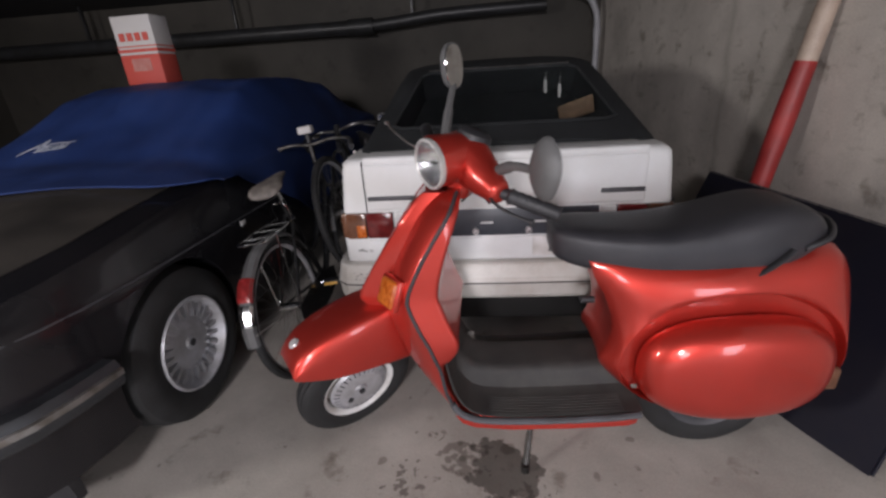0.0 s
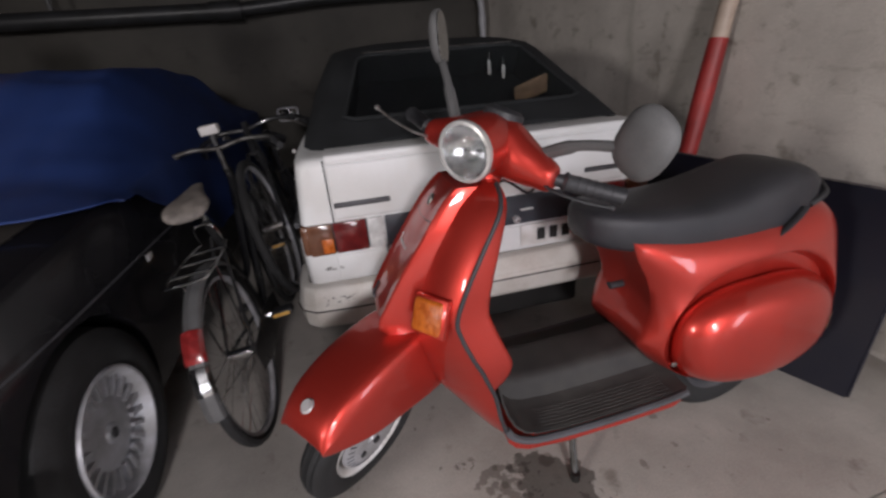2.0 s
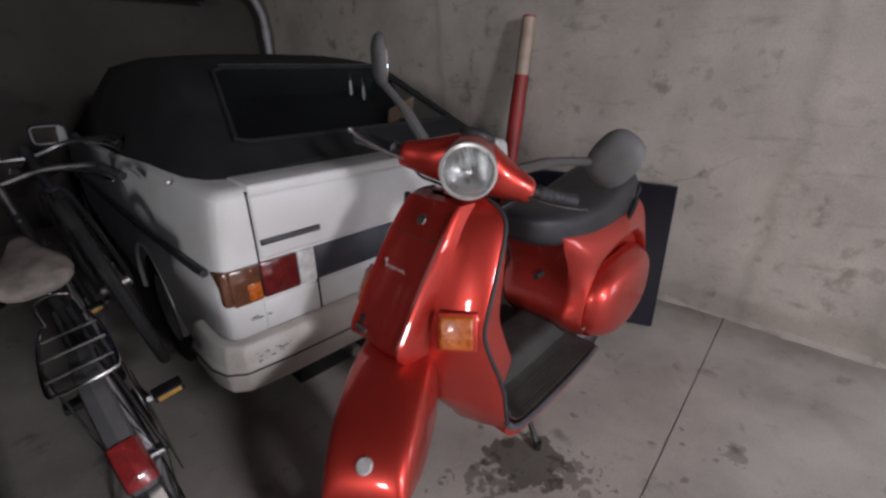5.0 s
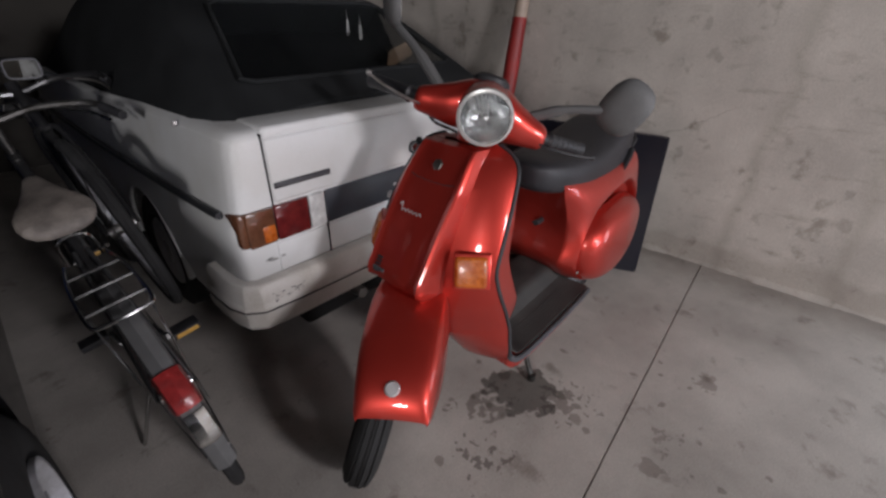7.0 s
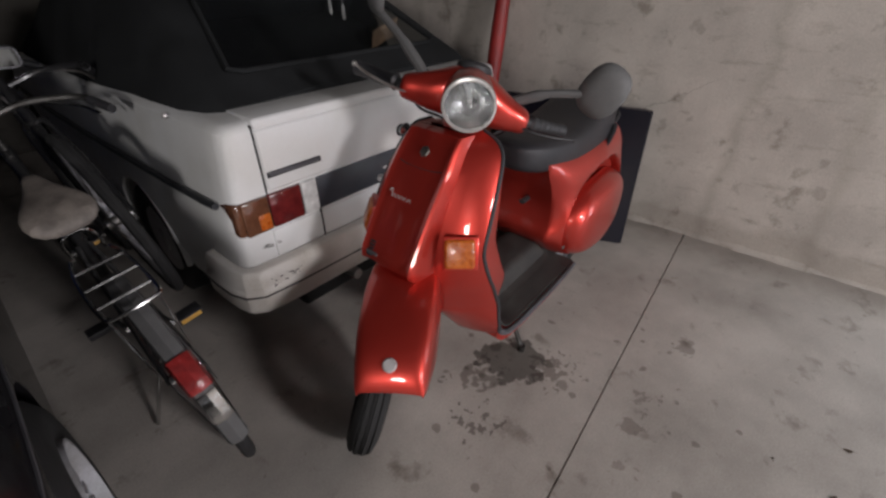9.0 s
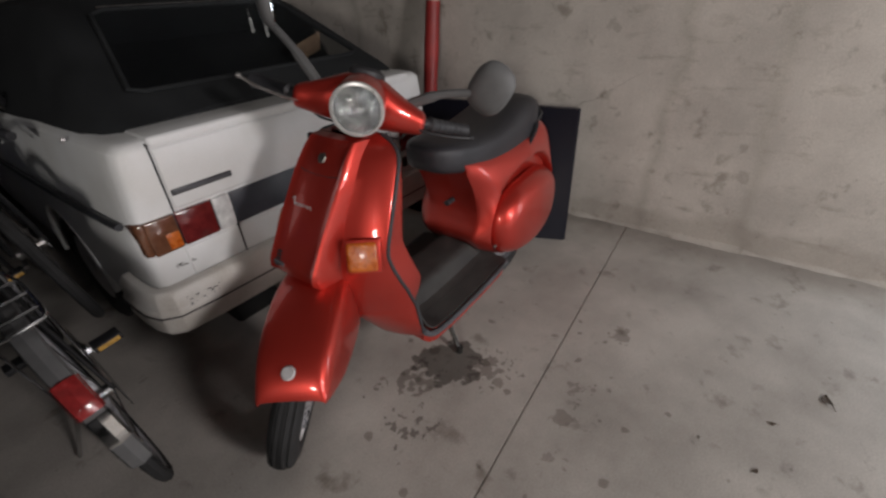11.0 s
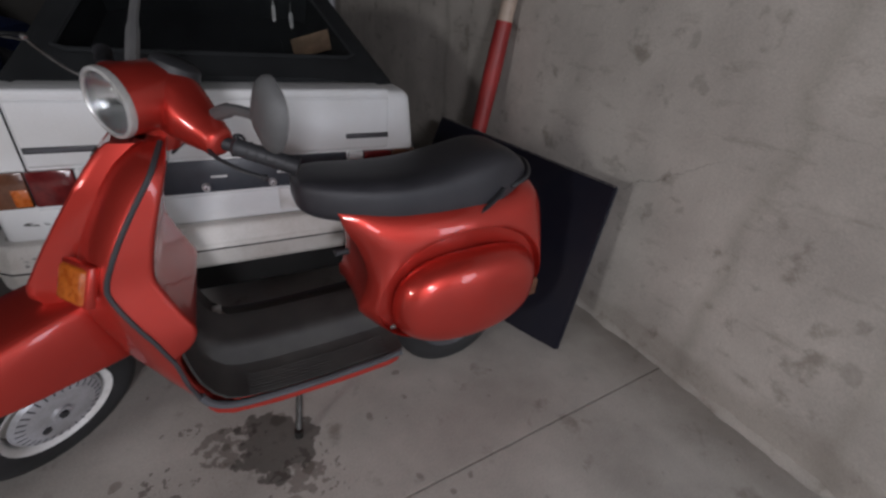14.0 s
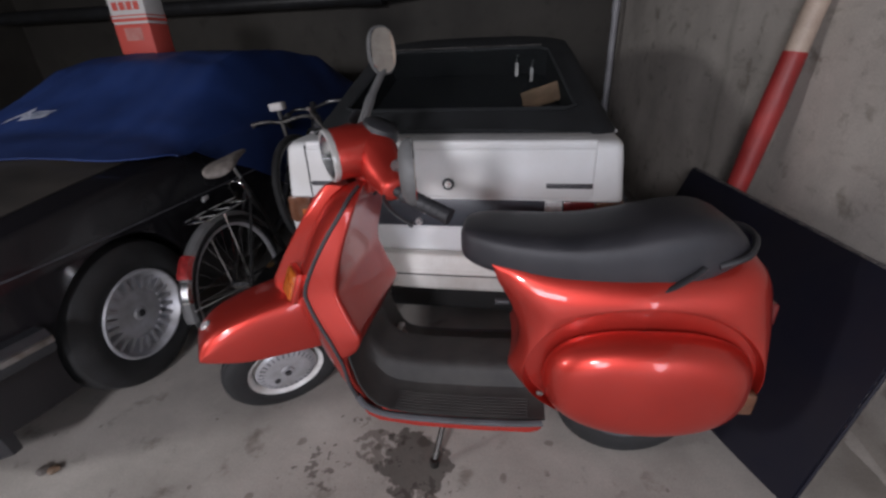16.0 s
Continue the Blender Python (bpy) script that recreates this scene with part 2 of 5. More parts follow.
    tone = mult(tone, ramp(gap.outputs[0], 0.0, (0.58, 0.56, 0.54), 0.06, (1, 1, 1)), 0.9 if stains else 0.5)
    for cx, cy, radius, rag, rag_scale, depth in stains:
        far = nt.nodes.new("ShaderNodeVectorMath")
        far.operation = "DISTANCE"
        nt.links.new(tc.outputs["Object"], far.inputs[0])
        far.inputs[1].default_value = (cx, cy, 0)
        wob = nt.nodes.new("ShaderNodeMath")
        wob.operation = "MULTIPLY_ADD"
        nt.links.new(noise_node(rag_scale, 4, 0.6).outputs["Fac"], wob.inputs[0])
        wob.inputs[1].default_value, wob.inputs[2].default_value = -2.2 * rag, 1.1 * rag - radius
        add = nt.nodes.new("ShaderNodeMath")
        add.operation = "ADD"
        nt.links.new(far.outputs["Value"], add.inputs[0]), nt.links.new(wob.outputs[0], add.inputs[1])
        tone = mult(tone, ramp(add.outputs[0], 0.0, (depth, depth * 0.97, depth * 0.95), 0.012, (1, 1, 1)))
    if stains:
        # a darker band along the foot of the wall, its edge wandering
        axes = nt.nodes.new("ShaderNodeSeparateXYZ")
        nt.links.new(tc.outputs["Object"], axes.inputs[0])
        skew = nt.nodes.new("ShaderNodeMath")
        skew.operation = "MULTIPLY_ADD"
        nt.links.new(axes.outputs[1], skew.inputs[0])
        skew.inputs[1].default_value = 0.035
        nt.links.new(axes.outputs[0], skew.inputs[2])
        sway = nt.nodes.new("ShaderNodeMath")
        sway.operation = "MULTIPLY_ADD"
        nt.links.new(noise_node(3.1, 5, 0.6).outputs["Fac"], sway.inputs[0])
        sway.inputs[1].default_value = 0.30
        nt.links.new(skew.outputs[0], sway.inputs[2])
        tone = mult(tone, wall_foot_band(sway.outputs[0]))
    if streaks:
        # shuttering seams: leaning dark bands whose edges wander
        cut_axes = nt.nodes.new("ShaderNodeSeparateXYZ")
        nt.links.new(tc.outputs["Object"], cut_axes.inputs[0])

        def calc(op, a, c, d=0.0):
            n = nt.nodes.new("ShaderNodeMath")
            n.operation = op
            for k, v in enumerate((a, c, d)):
                if isinstance(v, float):
                    n.inputs[k].default_value = v
                else:
                    nt.links.new(v, n.inputs[k])
            return n.outputs[0]

        wander = noise_node(2.4, 5).outputs["Fac"]
        for base_y, slope, wide, depth in ((1.235, 0.0, 0.05, 0.84), (0.70, 0.10, 0.05, 0.9), (-0.45, 0.05, 0.05, 0.8), (3.4, 0.05, 0.05, 0.8)):
            off = calc("SUBTRACT", cut_axes.outputs[1], calc("MULTIPLY_ADD", cut_axes.outputs[2], slope, base_y))
            off = calc("ABSOLUTE", calc("MULTIPLY_ADD", wander, 0.22, calc("SUBTRACT", off, 0.11)), 0.0)
            tone = mult(tone, ramp(off, 0.0, (depth, depth, depth * 0.98), wide, (1, 1, 1)))
        # a hairline crack
        line = calc("SUBTRACT", cut_axes.outputs[2], calc("MULTIPLY_ADD", cut_axes.outputs[1], -0.75, 1.97))
        line = calc("ABSOLUTE", calc("MULTIPLY_ADD", noise_node(5.0, 6, 0.65).outputs["Fac"], 0.22, calc("SUBTRACT", line, 0.11)), 0.0)
        far_off = calc("ABSOLUTE", calc("SUBTRACT", cut_axes.outputs[1], 1.6), 0.0)
        line = calc("ADD", line, calc("MULTIPLY", calc("MAXIMUM", calc("SUBTRACT", far_off, 0.14), 0.0), 0.06))
        tone = mult(tone, ramp(line, 0.0, (0.62, 0.61, 0.60), 0.006, (1, 1, 1)), 0.9)
        # smudges drawn out along the shuttering boards
        drawn = nt.nodes.new("ShaderNodeMapping")
        drawn.inputs["Scale"].default_value = (1.0, 3.2, 13.0)
        nt.links.new(tc.outputs["Object"], drawn.inputs["Vector"])
        smear = nt.nodes.new("ShaderNodeTexNoise")
        smear.inputs["Scale"].default_value, smear.inputs["Detail"].default_value, smear.inputs["Roughness"].default_value = 1.0, 7, 0.62
        nt.links.new(drawn.outputs["Vector"], smear.inputs["Vector"])
        tone = mult(tone, ramp(smear.outputs["Fac"], 0.30, (0.66, 0.64, 0.61), 0.42, (1, 1, 1)), 0.75)
        # a darker band just above the floor
        low_band = calc("MULTIPLY_ADD", noise_node(3.3, 6, 0.6).outputs["Fac"], -0.26, cut_axes.outputs[2])
        tone = mult(tone, ramp(low_band, 0.0, (0.78, 0.765, 0.745), 0.05, (1, 1, 1)), 0.8)
    nt.links.new(tone, b.inputs["Base Color"])
    b.inputs["Roughness"].default_value = 0.72
    bn = nt.nodes.new("ShaderNodeBump")
    bn.inputs["Strength"].default_value, bn.inputs["Distance"].default_value = 0.16, 0.006
    mid = noise_node(40, 8)
    nt.links.new(mid.outputs["Fac"], bn.inputs["Height"])
    nt.links.new(bn.outputs["Normal"], b.inputs["Normal"])
    return m


WALL_CONCRETE = concrete("wall_concrete", (0.60, 0.555, 0.50), (0.43, 0.395, 0.355), 1.9, (), True)
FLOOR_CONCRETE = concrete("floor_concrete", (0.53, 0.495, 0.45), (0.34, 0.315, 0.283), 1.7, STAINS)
# near black: the lack of light far from the door is put into the colour
SHADED_CONCRETE = concrete("shaded_wall_concrete", (0.062, 0.056, 0.047), (0.034, 0.031, 0.026), 1.0)
# ceiling concrete with an almost black base tone
CEILING_DARK = concrete("dark_ceiling", (0.035, 0.035, 0.038), (0.025, 0.025, 0.028), 1.0)

# ---- shape helpers ----
def link_mesh(name, bm, material, parent=None, label="", smooth=True):
    bmesh.ops.recalc_face_normals(bm, faces=bm.faces)
    me = bpy.data.meshes.new(name)
    bm.to_mesh(me)
    bm.free()
    for m in material if isinstance(material, (list, tuple)) else [material]:
        me.materials.append(m)
    if smooth:
        me.shade_smooth()
        me.set_sharp_from_angle(angle=radians(38))
    ob = new(name, me)
    if parent is not None:
        ob.parent = parent
        ob.matrix_parent_inverse = parent.matrix_world.inverted()
    if label:
        tagged(ob, label)
    return ob


def part(name, bm, material, parent, label="", smooth=True):
    return link_mesh(name, bm, material, parent, label, smooth)


def thing(name, x, y, z, label, category, group="", kind=""):
    ob = new(name)
    ob.empty_display_size = 0.1
    ob.matrix_world = Matrix.Translation((x, y, z))
    return tagged(ob, label, category, group, kind)


def box(lo, hi, bevel=0.0, segs=2):
    bm = bmesh.new()
    bmesh.ops.create_cube(bm, size=1)
    c, d = (Vector(lo) + Vector(hi)) / 2, Vector(hi) - Vector(lo)
    bmesh.ops.transform(bm, matrix=Matrix.Translation(c) @ Matrix.Diagonal((*d, 1)), verts=bm.verts)
    if bevel:
        bmesh.ops.bevel(bm, geom=bm.edges[:], offset=bevel, segments=segs, profile=0.5, affect="EDGES")
    return bm


def loft(rings, closed=True, cap=True):
    """Skin through rings of equally many points."""
    bm = bmesh.new()
    vs = [[bm.verts.new(p) for p in r] for r in rings]
    n = len(rings[0])
    for a, b in zip(vs, vs[1:]):
        for i in range(n if closed else n - 1):
            j = (i + 1) % n
            try:
                bm.faces.new((a[i], a[j], b[j], b[i]))
            except ValueError:
                pass
    if cap and closed:
        for r in (vs[0], vs[-1]):
            try:
                bm.faces.new(r)
            except ValueError:
                pass
    bmesh.ops.remove_doubles(bm, verts=bm.verts, dist=1e-5)
    return bm


def thicken(bm, t):
    bmesh.ops.recalc_face_normals(bm, faces=bm.faces)
    bmesh.ops.solidify(bm, geom=bm.faces[:], thickness=t)
    return bm


def smooth_path(pts, per=6, closed=False):
    """Points along a smooth curve through pts."""
    pts = [Vector(p) for p in pts]
    n, out = len(pts), []
    for i in range(n if closed else n - 1):
        g = (lambda k: pts[k % n]) if closed else (lambda k: pts[max(0, min(n - 1, k))])
        p0, p1, p2, p3 = g(i - 1), g(i), g(i + 1), g(i + 2)
        for k in range(per):
            t = k / per
            out.append(0.5 * ((2 * p1) + (p2 - p0) * t + (2 * p0 - 5 * p1 + 4 * p2 - p3) * t * t + (3 * p1 - p0 - 3 * p2 + p3) * t ** 3))
    if not closed:
        out.append(pts[-1])
    return out


def tube(pts, radius, sides=10, closed=False, flat=1.0):
    """A pipe along pts; radius is one number or one a point; flat squeezes it along its second axis."""
    pts = [Vector(p) for p in pts]
    n = len(pts)
    rings, up = [], None
    for i, p in enumerate(pts):
        d = (pts[(i + 1) % n] - pts[i - 1]) if closed else (pts[min(i + 1, n - 1)] - pts[max(i - 1, 0)])
        d.normalize()
        if up is None:
            up = Vector((0, 0, 1)) if abs(d.z) < 0.9 else Vector((1, 0, 0))
        side = d.cross(up).normalized()
        up = side.cross(d).normalized()
        r = radius[i] if isinstance(radius, (list, tuple)) else radius
        rings.append([p + side * math.cos(a) * r + up * math.sin(a) * r * flat for a in (2 * math.pi * k / sides for k in range(sides))])
    if closed:
        rings.append(rings[0])
    return loft(rings, cap=not closed)


def rod(a, b, r, sides=10, r2=None):
    return tube([a, b], [r, r if r2 is None else r2], sides)


def spin(profile, centre, axis, steps=32):
    """Turn a profile of (radius, height) round an axis through centre."""
    axis = Vector(axis).normalized()
    u = axis.orthogonal().normalized()
    v = axis.cross(u)
    c = Vector(centre)
    rings = []
    for k in range(steps + 1):
        a = 2 * math.pi * k / steps
        rings.append([c + axis * h + (u * math.cos(a) + v * math.sin(a)) * r for r, h in profile])
    return loft(rings, closed=False, cap=False)


def join(*bms):
    out = bmesh.new()
    for b in bms:
        me = bpy.data.meshes.new("tmp")
        b.to_mesh(me)
        b.free()
        out.from_mesh(me)
        bpy.data.meshes.remove(me)
    return out


def place(bm, m):
    bmesh.ops.transform(bm, matrix=m, verts=bm.verts)
    return bm


def cut(ob, bm):
    """Take the solid bm away from ob's mesh."""
    me = bpy.data.meshes.new("cutter")
    bmesh.ops.recalc_face_normals(bm, faces=bm.faces)
    bm.to_mesh(me)
    bm.free()
    tool = new("cutter", me)
    mod = ob.modifiers.new("cut", "BOOLEAN")
    mod.operation, mod.object, mod.solver = "DIFFERENCE", tool, "EXACT"
    deps = bpy.context.evaluated_depsgraph_get()
    deps.update()
    done = bpy.data.meshes.new_from_object(ob.evaluated_get(deps))
    ob.modifiers.clear()
    old = ob.data
    ob.data = done
    bpy.data.meshes.remove(old)
    bpy.data.objects.remove(tool)
    bpy.data.meshes.remove(me)
    ob.data.shade_smooth()
    ob.data.set_sharp_from_angle(angle=radians(35))
    return ob


def shell(ob, width=0.004, segs=2):
    mod = ob.modifiers.new("round", "BEVEL")
    mod.width, mod.segments, mod.limit_method = width, segs, "ANGLE"
    return ob


def subdiv(ob, levels=2):
    mod = ob.modifiers.new("smooth", "SUBSURF")
    mod.levels = mod.render_levels = levels
    return ob


def grid_sheet(nu, nv, f):
    bm = bmesh.new()
    vs = [[bm.verts.new(f(i / nu, j / nv)) for j in range(nv + 1)] for i in range(nu + 1)]
    for i in range(nu):
        for j in range(nv):
            bm.faces.new((vs[i][j], vs[i + 1][j], vs[i + 1][j + 1], vs[i][j + 1]))
    return bm


def interp(x, table):
    """Piecewise linear value at x from (x, value) pairs."""
    for (a, va), (b, vb) in zip(table, table[1:]):
        if x <= b:
            t = max(0.0, (x - a) / (b - a))
            return va + (vb - va) * t
    return table[-1][1]

# ---- the garage ----
WALL_X, BACK_Y, LEFT_X, FRONT_Y, TOP = 2.36, 6.2, -6.0, -4.0, 2.35


def slab(name, lo, hi, material, label):
    ob = link_mesh(name, box(lo, hi), material, None, smooth=False)
    return tagged(ob, label, name.split("_")[0], kind="structure")




def wall_x(y):
    """The east wall runs slightly askew to the parked cars."""
    return 2.13 - 0.035 * (y - 1.65)


def east_wall_mesh():
    y0, y1 = FRONT_Y - 0.2, BACK_Y + 0.2
    return loft([[(wall_x(y), y, -0.2), (wall_x(y) + 0.25, y, -0.2), (wall_x(y) + 0.25, y, TOP + 0.2), (wall_x(y), y, TOP + 0.2)] for y in (y0, y1)])


tagged(link_mesh("wall_east", east_wall_mesh(), WALL_CONCRETE, smooth=False), "bare grey cast concrete wall with stains and pores", "wall", kind="structure")
slab("wall_north", (LEFT_X, BACK_Y, -0.2), (WALL_X, BACK_Y + 0.2, TOP + 0.2), SHADED_CONCRETE, "dim brownish concrete wall at the back of the garage")
slab("wall_west", (LEFT_X - 0.2, FRONT_Y - 0.2, -0.2), (LEFT_X, BACK_Y + 0.2, TOP + 0.2), SHADED_CONCRETE, "dim concrete wall beyond the covered car")
# never in view; added to close the room for bounced light
slab("wall_south", (LEFT_X, FRONT_Y - 0.2, -0.2), (WALL_X, FRONT_Y, TOP + 0.2), SHADED_CONCRETE, "unseen concrete wall closing the room behind the viewer")
slab("ceiling", (LEFT_X, FRONT_Y, TOP), (WALL_X, BACK_Y, TOP + 0.2), CEILING_DARK, "dark low concrete ceiling of the garage")


def floor_mesh():
    """Two slabs with a saw-cut joint between them, over a sunk bed."""
    y0, y1 = 1.186, 1.303
    out = bmesh.new()
    g = 0.003

    def prism(corners, z0, z1):
        lo = [out.verts.new((x, y, z0)) for x, y in corners]
        hi = [out.verts.new((x, y, z1)) for x, y in corners]
        out.faces.new(hi), out.faces.new(lo)
        for i in range(4):
            j = (i + 1) % 4
            out.faces.new((lo[i], lo[j], hi[j], hi[i]))

    ya, yb = y0 + (LEFT_X - 0.35) / 1.75 * (y1 - y0), y0 + (WALL_X - 0.35) / 1.75 * (y1 - y0)
    prism([(LEFT_X, FRONT_Y), (WALL_X, FRONT_Y), (WALL_X, yb - g), (LEFT_X, ya - g)], -0.1, 0)
    prism([(LEFT_X, ya + g), (WALL_X, yb + g), (WALL_X, BACK_Y), (LEFT_X, BACK_Y)], -0.1, 0)
    prism([(LEFT_X, FRONT_Y), (WALL_X, FRONT_Y), (WALL_X, BACK_Y), (LEFT_X, BACK_Y)], -0.2, -0.008)
    return out


def base_fillet():
    """Rough mortar left along the foot of the east wall."""
    rows = []
    for k in range(261):
        y = -3.0 + k * 0.035
        r = 0.014 + 0.012 * noise.noise(Vector((y * 7, 0.3, 0))) + 0.008 * noise.noise(Vector((y * 23, 1.3, 0)))
        r = max(0.003, r)
        w = wall_x(y)
        rows.append([(w - r * 1.3, y, 0.0008), (w - r * 0.7, y, r * 0.4), (w - r * 0.3, y, r * 0.9), (w - 0.0008, y, r * 1.5), (w + 0.01, y, r * 1.5), (w + 0.01, y, -0.01)])
    return loft(rows)


tagged(link_mesh("trim", base_fillet(), WALL_CONCRETE), "rough mortar along the foot of the wall", "trim", kind="structure")
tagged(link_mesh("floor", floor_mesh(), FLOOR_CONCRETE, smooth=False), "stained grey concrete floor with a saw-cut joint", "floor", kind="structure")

# ---- the scooter ----
SY = 1.78
scooter = thing("motor_scooter", 0.65, SY, 0, "glossy red motor scooter with black seat, parked on its stand", "scooter")
RAKE, STEER = radians(25), radians(42)
AX = Vector((math.sin(RAKE), 0, math.cos(RAKE)))
TURN_M = Matrix.Rotation(STEER, 3, AX)
FWD, LEFT = TURN_M @ Vector((-1, 0, 0)), TURN_M @ Vector((0, -1, 0))
UPS = LEFT.cross(FWD).normalized() * -1
if UPS.z < 0:
    UPS = -UPS
HEAD = Vector((0.485, SY, 1.05))
FLAT_F = Vector((FWD.x, FWD.y, 0)).normalized()
FLAT_L = Vector((-FLAT_F.y, FLAT_F.x, 0))
AXIS0 = HEAD + AX * ((0.45 - HEAD.z) / AX.z)


def sq(n, p):
    """Unit rounded square: n points (cos, sin) raised to the power p."""
    out = []
    for k in range(n):
        a = 2 * math.pi * k / n
        c, s = math.cos(a), math.sin(a)
        out.append((math.copysign(abs(c) ** p, c), math.copysign(abs(s) ** p, s)))
    return out


def side_loft(stations, n=24, p=0.62, y=SY):
    """Rounded rings across the scooter: rows of x, low, high, half width."""
    return loft([[(x, y + c * w, (lo + hi) / 2 + s * (hi - lo) / 2) for c, s in sq(n, p)] for x, lo, hi, w in stations])


def build_scooter():
    # rear body: on each side a skin from the pressed crease over the cowl out to the body's outline
    outline = [(0.842, 0.785), (0.838, 0.738), (0.872, 0.688), (0.906, 0.613), (0.923, 0.532), (0.906, 0.452), (0.888, 0.415), (0.925, 0.36), (0.98, 0.31), (1.1, 0.255), (1.35, 0.25), (1.53, 0.30), (1.605, 0.40), (1.628, 0.52), (1.625, 0.64), (1.60, 0.745), (1.54, 0.785), (1.4, 0.78), (1.2, 0.775), (1.0, 0.785)]
    outline = smooth_path([(x, z, 0) for x, z in outline], 6, True)
    cx, cz = 1.275, 0.43

    def rim_at(t):
        """Where the ray from the cowl's centre at angle t leaves the outline."""
        d = (math.cos(t), math.sin(t))
        best = 0.3
        for a, b in zip(outline, outline[1:] + outline[:1]):
            ex, ez = b.x - a.x, b.y - a.y
            den = d[0] * ez - d[1] * ex
            if abs(den) < 1e-9:
                continue
            k = ((a.x - cx) * ez - (a.y - cz) * ex) / den
            m = ((a.x - cx) * d[1] - (a.y - cz) * d[0]) / den
            if k > 0 and -1e-6 <= m <= 1 + 1e-6:
                best = k
        return best

    skins = []
    for s in (-1, 1):
        rings = []
        plain = ((-9.0, 0.134), (-0.09, 0.143), (-0.05, 0.160), (0.0, 0.186), (0.05, 0.192), (0.12, 0.192), (0.25, 0.188), (0.4, 0.181), (0.55, 0.170), (0.7, 0.152), (0.82, 0.128), (0.91, 0.098), (0.97, 0.06), (1.0, 0.0))
        front = ((-9.0, 0.134), (-0.09, 0.143), (-0.05, 0.160), (0.0, 0.186), (0.05, 0.191), (0.12, 0.189), (0.25, 0.183), (0.45, 0.172), (0.65, 0.159), (0.85, 0.144), (1.0, 0.130), (0.99, 0.121), (0.86, 0.07), (0.80, 0.0))
        for (r0, h0), (r1, h1) in zip(plain, front):
            ring = []
            for k in range(96):
                t = 2 * math.pi * k / 96
                f = min(1.0, max(0.0, (-math.cos(t) - 0.45) / 0.35))
                f *= min(1.0, max(0.0, (0.80 - math.sin(t)) / 0.25))
                r, h = r0 + (r1 - r0) * f, h0 + (h1 - h0) * f
                ell = 1.0 / math.sqrt((math.cos(t) / 0.335) ** 2 + (math.sin(t) / (0.244 if math.sin(t) > 0 else 0.20)) ** 2)
                far = max(rim_at(t), ell + 0.012)
                rad = ell + (far - ell) * r if r > -1 else ell * 0.6
                low = max(0.0, -math.sin(t))
                ring.append((cx + math.cos(t) * rad, SY + s * h * (1 - 0.16 * max(0.0, math.cos(t)) - 0.10 * low), cz + math.sin(t) * rad))
            rings.append(ring)
        skins.append(loft(rings, cap=False))
    body = part("rear_body", join(*skins), RED, scooter)
    for s in (-1, 1):
        rings = []
        for k, out in ((1.0, 0.125), (0.99, 0.160), (0.965, 0.184), (0.92, 0.206), (0.855, 0.225), (0.76, 0.239), (0.6, 0.248), (0.35, 0.253), (0.05, 0.254)):
            dn = 0.018 * (1 - k)
            rings.append([(1.296 + 0.01 * (1 - k) + c * 0.302 * k, SY + s * (out - 0.025 * max(0.0, c) * k), 0.408 - dn + sn * 0.180 * k + 0.006 * c * k) for c, sn in sq(48, 0.80)])
        cowl = part("side_cowl", loft(rings), RED, scooter)
        subdiv(cowl, 1)
        part("cowl_catch", box((0.985, SY + s * 0.178 - 0.004, 0.335), (1.005, SY + s * 0.178 + 0.004, 0.35), 0.002, 1), STEEL, cowl)
    # seat
    seat = part("seat", side_loft([(0.735, 0.772, 0.832, 0.045), (0.745, 0.750, 0.847, 0.08), (0.78, 0.735, 0.855, 0.112), (0.84, 0.722, 0.854, 0.135), (0.95, 0.697, 0.848, 0.15), (1.05, 0.680, 0.848, 0.156), (1.15, 0.667, 0.860, 0.158),
                                   (1.27, 0.660, 0.892, 0.156), (1.36, 0.676, 0.917, 0.150), (1.43, 0.728, 0.914, 0.138), (1.49, 0.765, 0.878, 0.115), (1.525, 0.778, 0.832, 0.08), (1.54, 0.785, 0.810, 0.04)], 28, 0.5), SEAT_VINYL, scooter, "black vinyl dual seat")
    subdiv(seat, 1)
    part("seat_strap", tube(smooth_path([(1.285, SY - 0.158, 0.715), (1.32, SY - 0.1615, 0.735), (1.365, SY - 0.159, 0.77), (1.39, SY - 0.154, 0.795)]), 0.013, 8, flat=0.45), BLACK_PLASTIC, seat)
    part("grab_rail", tube(smooth_path([(1.43, SY - 0.135, 0.79), (1.50, SY - 0.12, 0.815), (1.54, SY - 0.06, 0.835), (1.55, SY, 0.84), (1.54, SY + 0.06, 0.835), (1.50, SY + 0.12, 0.815), (1.43, SY + 0.135, 0.79)]), 0.009, 8), BLACK_PLASTIC, seat)
